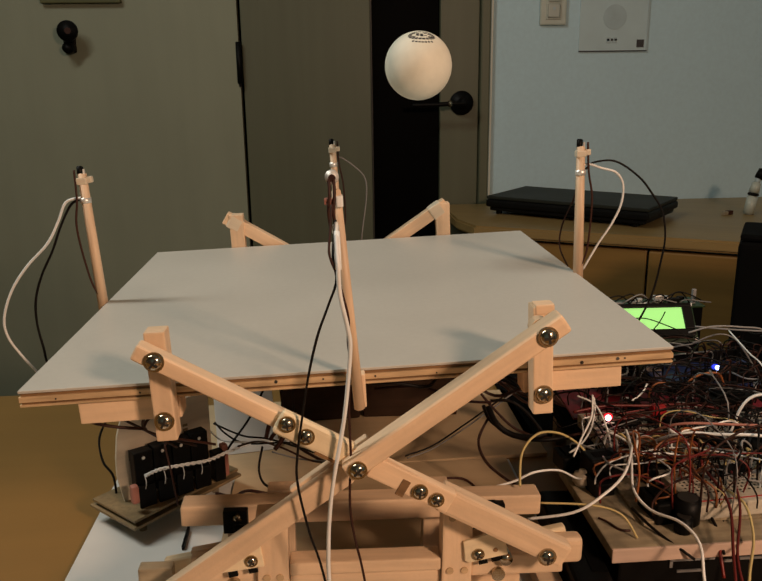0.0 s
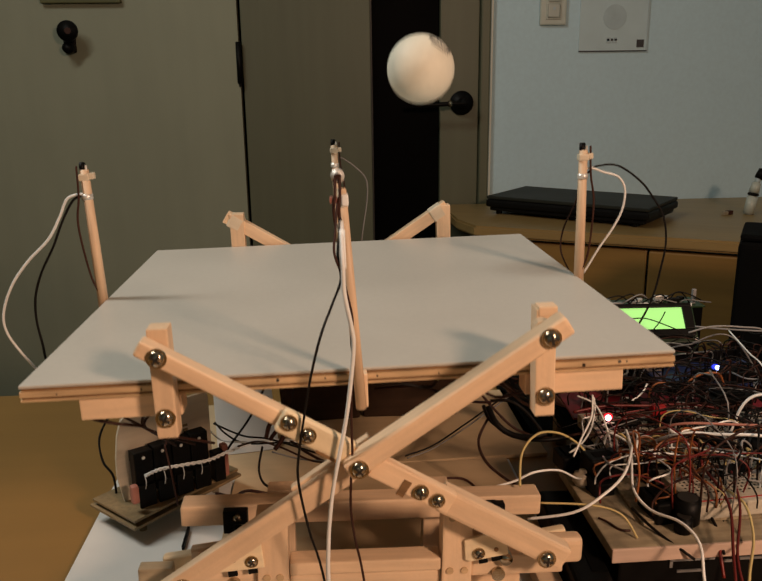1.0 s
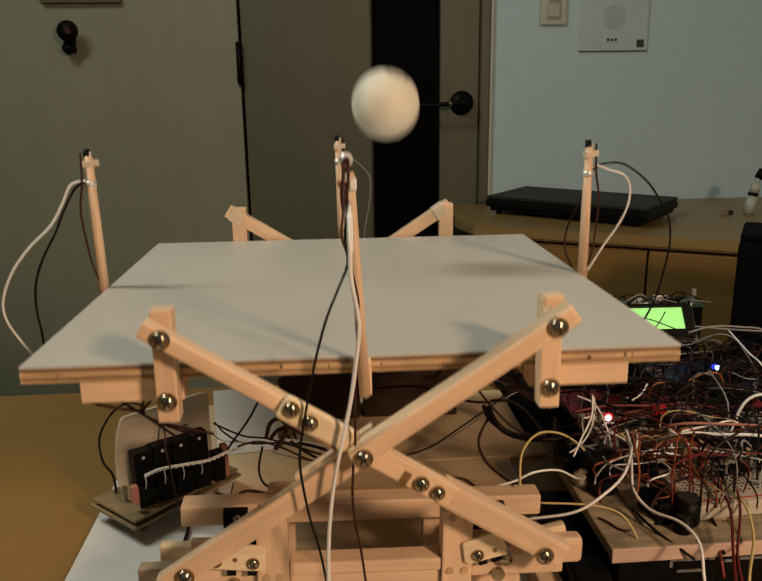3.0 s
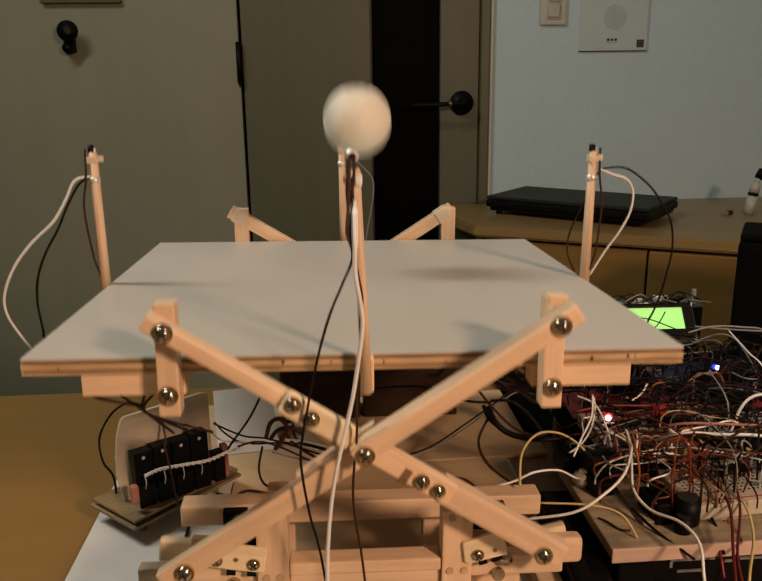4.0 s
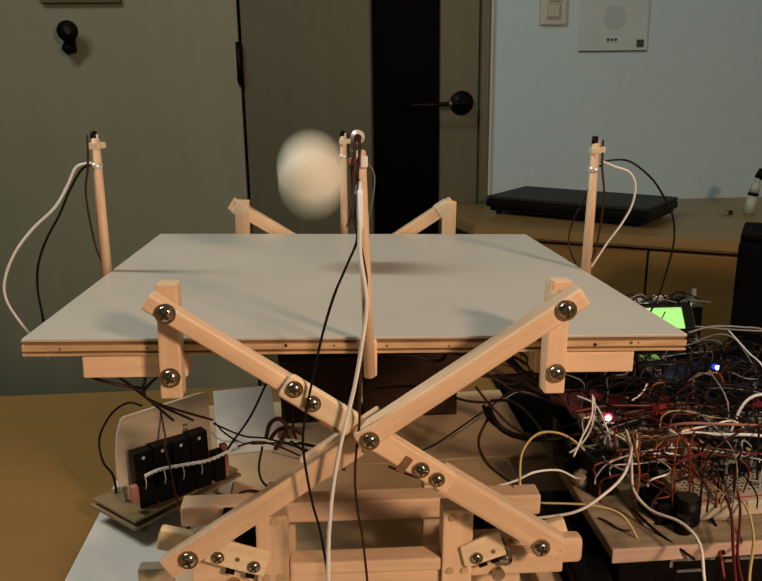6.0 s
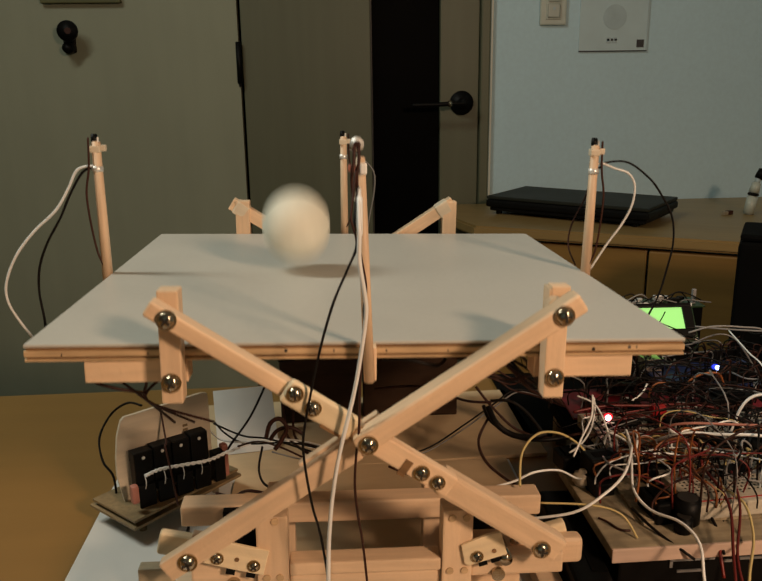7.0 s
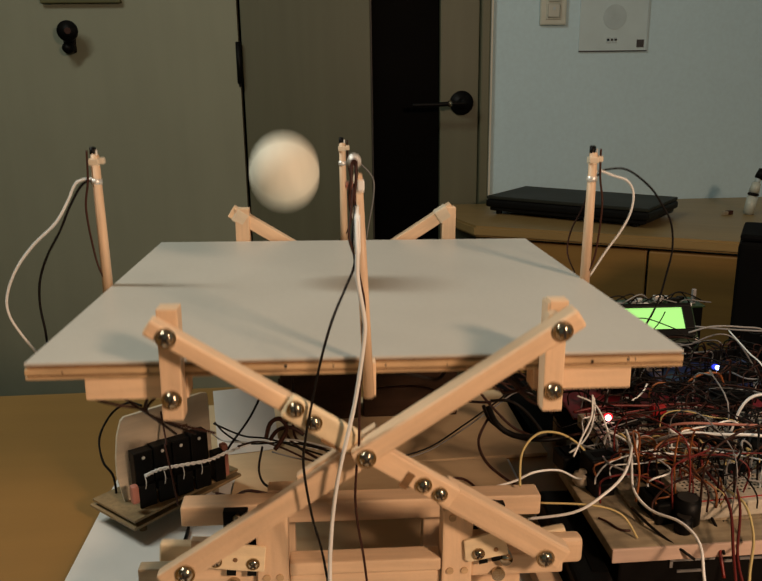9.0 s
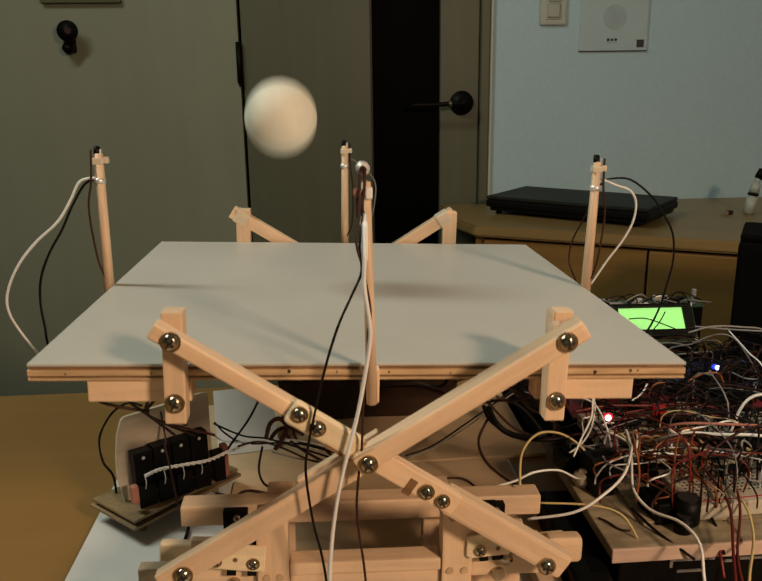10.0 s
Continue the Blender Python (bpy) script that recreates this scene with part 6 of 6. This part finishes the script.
def jumper_wires():
    rnd = random.Random(11)
    palette = [(M_W_BLACK, "black"), (M_W_BLACK, "black"), (M_W_BLACK, "black"), (M_W_BROWN, "dark brown"), (M_W_BROWN, "dark brown"), (M_W_GREY, "grey"), (M_W_WHITE, "white"),
               (M_W_BLACK, "black"), (M_W_YELLOW, "pale yellow"), (M_W_BROWN, "dark brown"), (M_W_BLACK, "black"), (M_W_ORANGE, "orange"), (M_W_RED, "dark red")]
    count = 0
    while count < 285:
        if count < 24:
            x, y = rnd.uniform(0.126, 0.190), rnd.uniform(0.085, 0.125)
            z0 = 0.0388
        elif count < 180:
            x, y = rnd.uniform(0.135, 0.285), rnd.uniform(0.045, 0.175)
            z0 = 0.0388
        else:
            x, y = rnd.uniform(0.150, 0.330), rnd.uniform(0.175, 0.275)
            z0 = 0.0375
        a = rnd.uniform(0, 2 * math.pi)
        span = rnd.uniform(0.015, 0.075)
        x2, y2 = x + span * math.cos(a), y + span * math.sin(a) * 0.8
        if not (0.122 < x2 < 0.34 and 0.040 < y2 < 0.285):
            continue
        hgt = rnd.uniform(0.006, 0.026)
        if 0.125 < (x + x2) / 2 < 0.200 and 0.085 < (y + y2) / 2 < 0.150:
            hgt = min(hgt, 0.009)
        elif y < 0.12 and count % 3 == 0:
            hgt *= 1.5
        if count < 24:
            choices = palette[5:7] + palette[8:9] + palette[11:12] + palette[3:4]
        elif (y + y2) / 2 < 0.112:
            choices = palette + palette[11:] * 2 if (x + x2) / 2 < 0.21 else palette
        else:
            choices = palette[:5] + palette[:6]
        mat, name = rnd.choice(choices)
        s = lambda k: rnd.uniform(-k, k)
        pts = [(x, y, z0), (x + s(0.002), y + s(0.002), z0 + hgt * 0.75), (x + (x2 - x) * 0.35 + s(0.008), y + (y2 - y) * 0.35 + s(0.008), z0 + hgt),
               (x + (x2 - x) * 0.7 + s(0.008), y + (y2 - y) * 0.7 + s(0.008), z0 + hgt * rnd.uniform(0.7, 1.1)), (x2 + s(0.002), y2 + s(0.002), z0 + hgt * 0.6), (x2, y2, z0)]
        ob = part("jumper_wire", tube(pts, rnd.uniform(0.00035, 0.00065), 5, 4), mat, None, smooth=True)
        tagged(ob, "thin %s jumper wire plugged between the boards" % name, "wire", "jumper wires")
        count += 1


def under_plate():
    # two added dark boxes stand in for the shaded space under the plate
    b = root("under_plate_dark_box", "added dark brown box filling the shaded space under the plate", "battery", pose(-0.0400, 0.2550, 0.003, 0, 0, 4))
    part("case", box(-0.012, 0.048, 0, 0.030, 0, 0.0960, 0.0025), M_UNDER_SHADE, b)
    part("strap", box(-0.0125, 0.0485, -0.0006, 0.0306, 0.050, 0.060, 0.0004), M_BLACK, b)
    c = root("under_plate_dark_block", "added dark brown block filling the shaded space under the plate", "block", pose(0.010, 0.2600, 0.003, 0, 0, -2))
    part("block", box(0, 0.072, 0, 0.030, 0.0, 0.0980, 0.0015), M_UNDER_SHADE, c)
    k = root("card_piece", "white card leaning behind the driver board", "card", pose(-0.0930, 0.2050, 0.0035, -48, 0, 10))
    part("sheet", box(0, 0.042, 0, 0.0012, 0, 0.0500, 0.0002), M_WHITE_BOARD, k)


shelf_and_supply()
boards()
long_wires()
jumper_wires()
under_plate()


# ---------------------------------------------------------------- everything that moves
def bar_pose(a, b, flip=False):
    """A bar in a vertical plane, from the pivot a towards b (flip: its local x points away from b)."""
    dx, dz = b.x - a.x, b.z - a.z
    if flip:
        dx, dz = -dx, -dz
    return Matrix.Translation(a) @ Matrix.Rotation(math.atan2(-dz, dx), 4, "Y")


def motions():
    walk(PLATE_THING, PLATE_POSES)
    fall, rise, back_l, back_r, crank_l, crank_r = [], [], [], [], [], []
    still = next(m for t, m in PLATE_POSES if t == 5.5)
    at_l, at_r = Vector((-0.0734, -0.1468, 0.0149)), Vector((0.0718, -0.1566, 0.0180))
    for t, m in PLATE_POSES:
        lift = m.translation.z - 0.1399
        up_l, up_r = (m @ at_l).z - (still @ at_l).z, (m @ at_r).z - (still @ at_r).z
        lift_r, lift_l = 0.75 * up_r - 0.22 * up_l, 0.75 * up_l - 0.22 * up_r
        low_r = Vector((0.0719, 0, 0.0607 + lift_r))
        low_l = Vector((-0.0725, 0, 0.0680 + lift_l))
        ul, ur = m @ at_l, m @ at_r
        fall.append((t, bar_pose(ul, low_r)))
        rise.append((t, bar_pose(ur, low_l, True)))
        bl, br = m @ Vector((-0.0755, 0.1390, 0.0170)), m @ Vector((0.0715, 0.1390, 0.0180))
        back_l.append((t, bar_pose(bl, Vector((0.074, 0, 0.062 + 0.52 * lift)))))
        back_r.append((t, bar_pose(br, Vector((-0.077, 0, 0.062 + 0.52 * lift)), True)))
        crank_r.append((t, pose(0.0590, -0.0005, 0.0520, 0, math.degrees(-lift_r / 0.026), 0)))
        crank_l.append((t, pose(-0.0545, -0.0005, 0.0570, 0, math.degrees(lift_l / 0.026), 0)))
    for thing, rows in ((ARM_FALL, fall), (ARM_RISE, rise), (ARM_BACK_L, back_l), (ARM_BACK_R, back_r), (CRANK_L, crank_l), (CRANK_R, crank_r)):
        walk(thing, rows)
    # the ball turns slowly: where its printed mark points, by the time
    marks = [(0.0, (0.04, -0.50, 0.86)), (1.0, (0.55, -0.42, 0.72)), (2.2, (0.60, -0.36, 0.71)), (3.2, (0.30, -0.20, 0.93)),
             (4.2, (-0.05, -0.12, 0.99)), (5.0, (-0.50, -0.02, 0.86)), (5.5, (-0.82, -0.05, 0.56)), (7.0, (-0.75, 0.62, 0.10)), (10.0, (-0.70, 0.70, 0.05))]
    rows = []
    for t, x, y, z in BALL:
        k = max(i for i in range(len(marks) - 1) if marks[i][0] <= t)
        (t0, d0), (t1, d1) = marks[k], marks[k + 1]
        d = Vector(d0).lerp(Vector(d1), (t - t0) / (t1 - t0)).normalized()
        q = Vector((0, 0, 1)).rotation_difference(d).to_matrix().to_4x4()
        rows.append((t, Matrix.Translation((x / 1000, y / 1000, z / 1000)) @ q))
    walk(BALL_THING, rows)


motions()
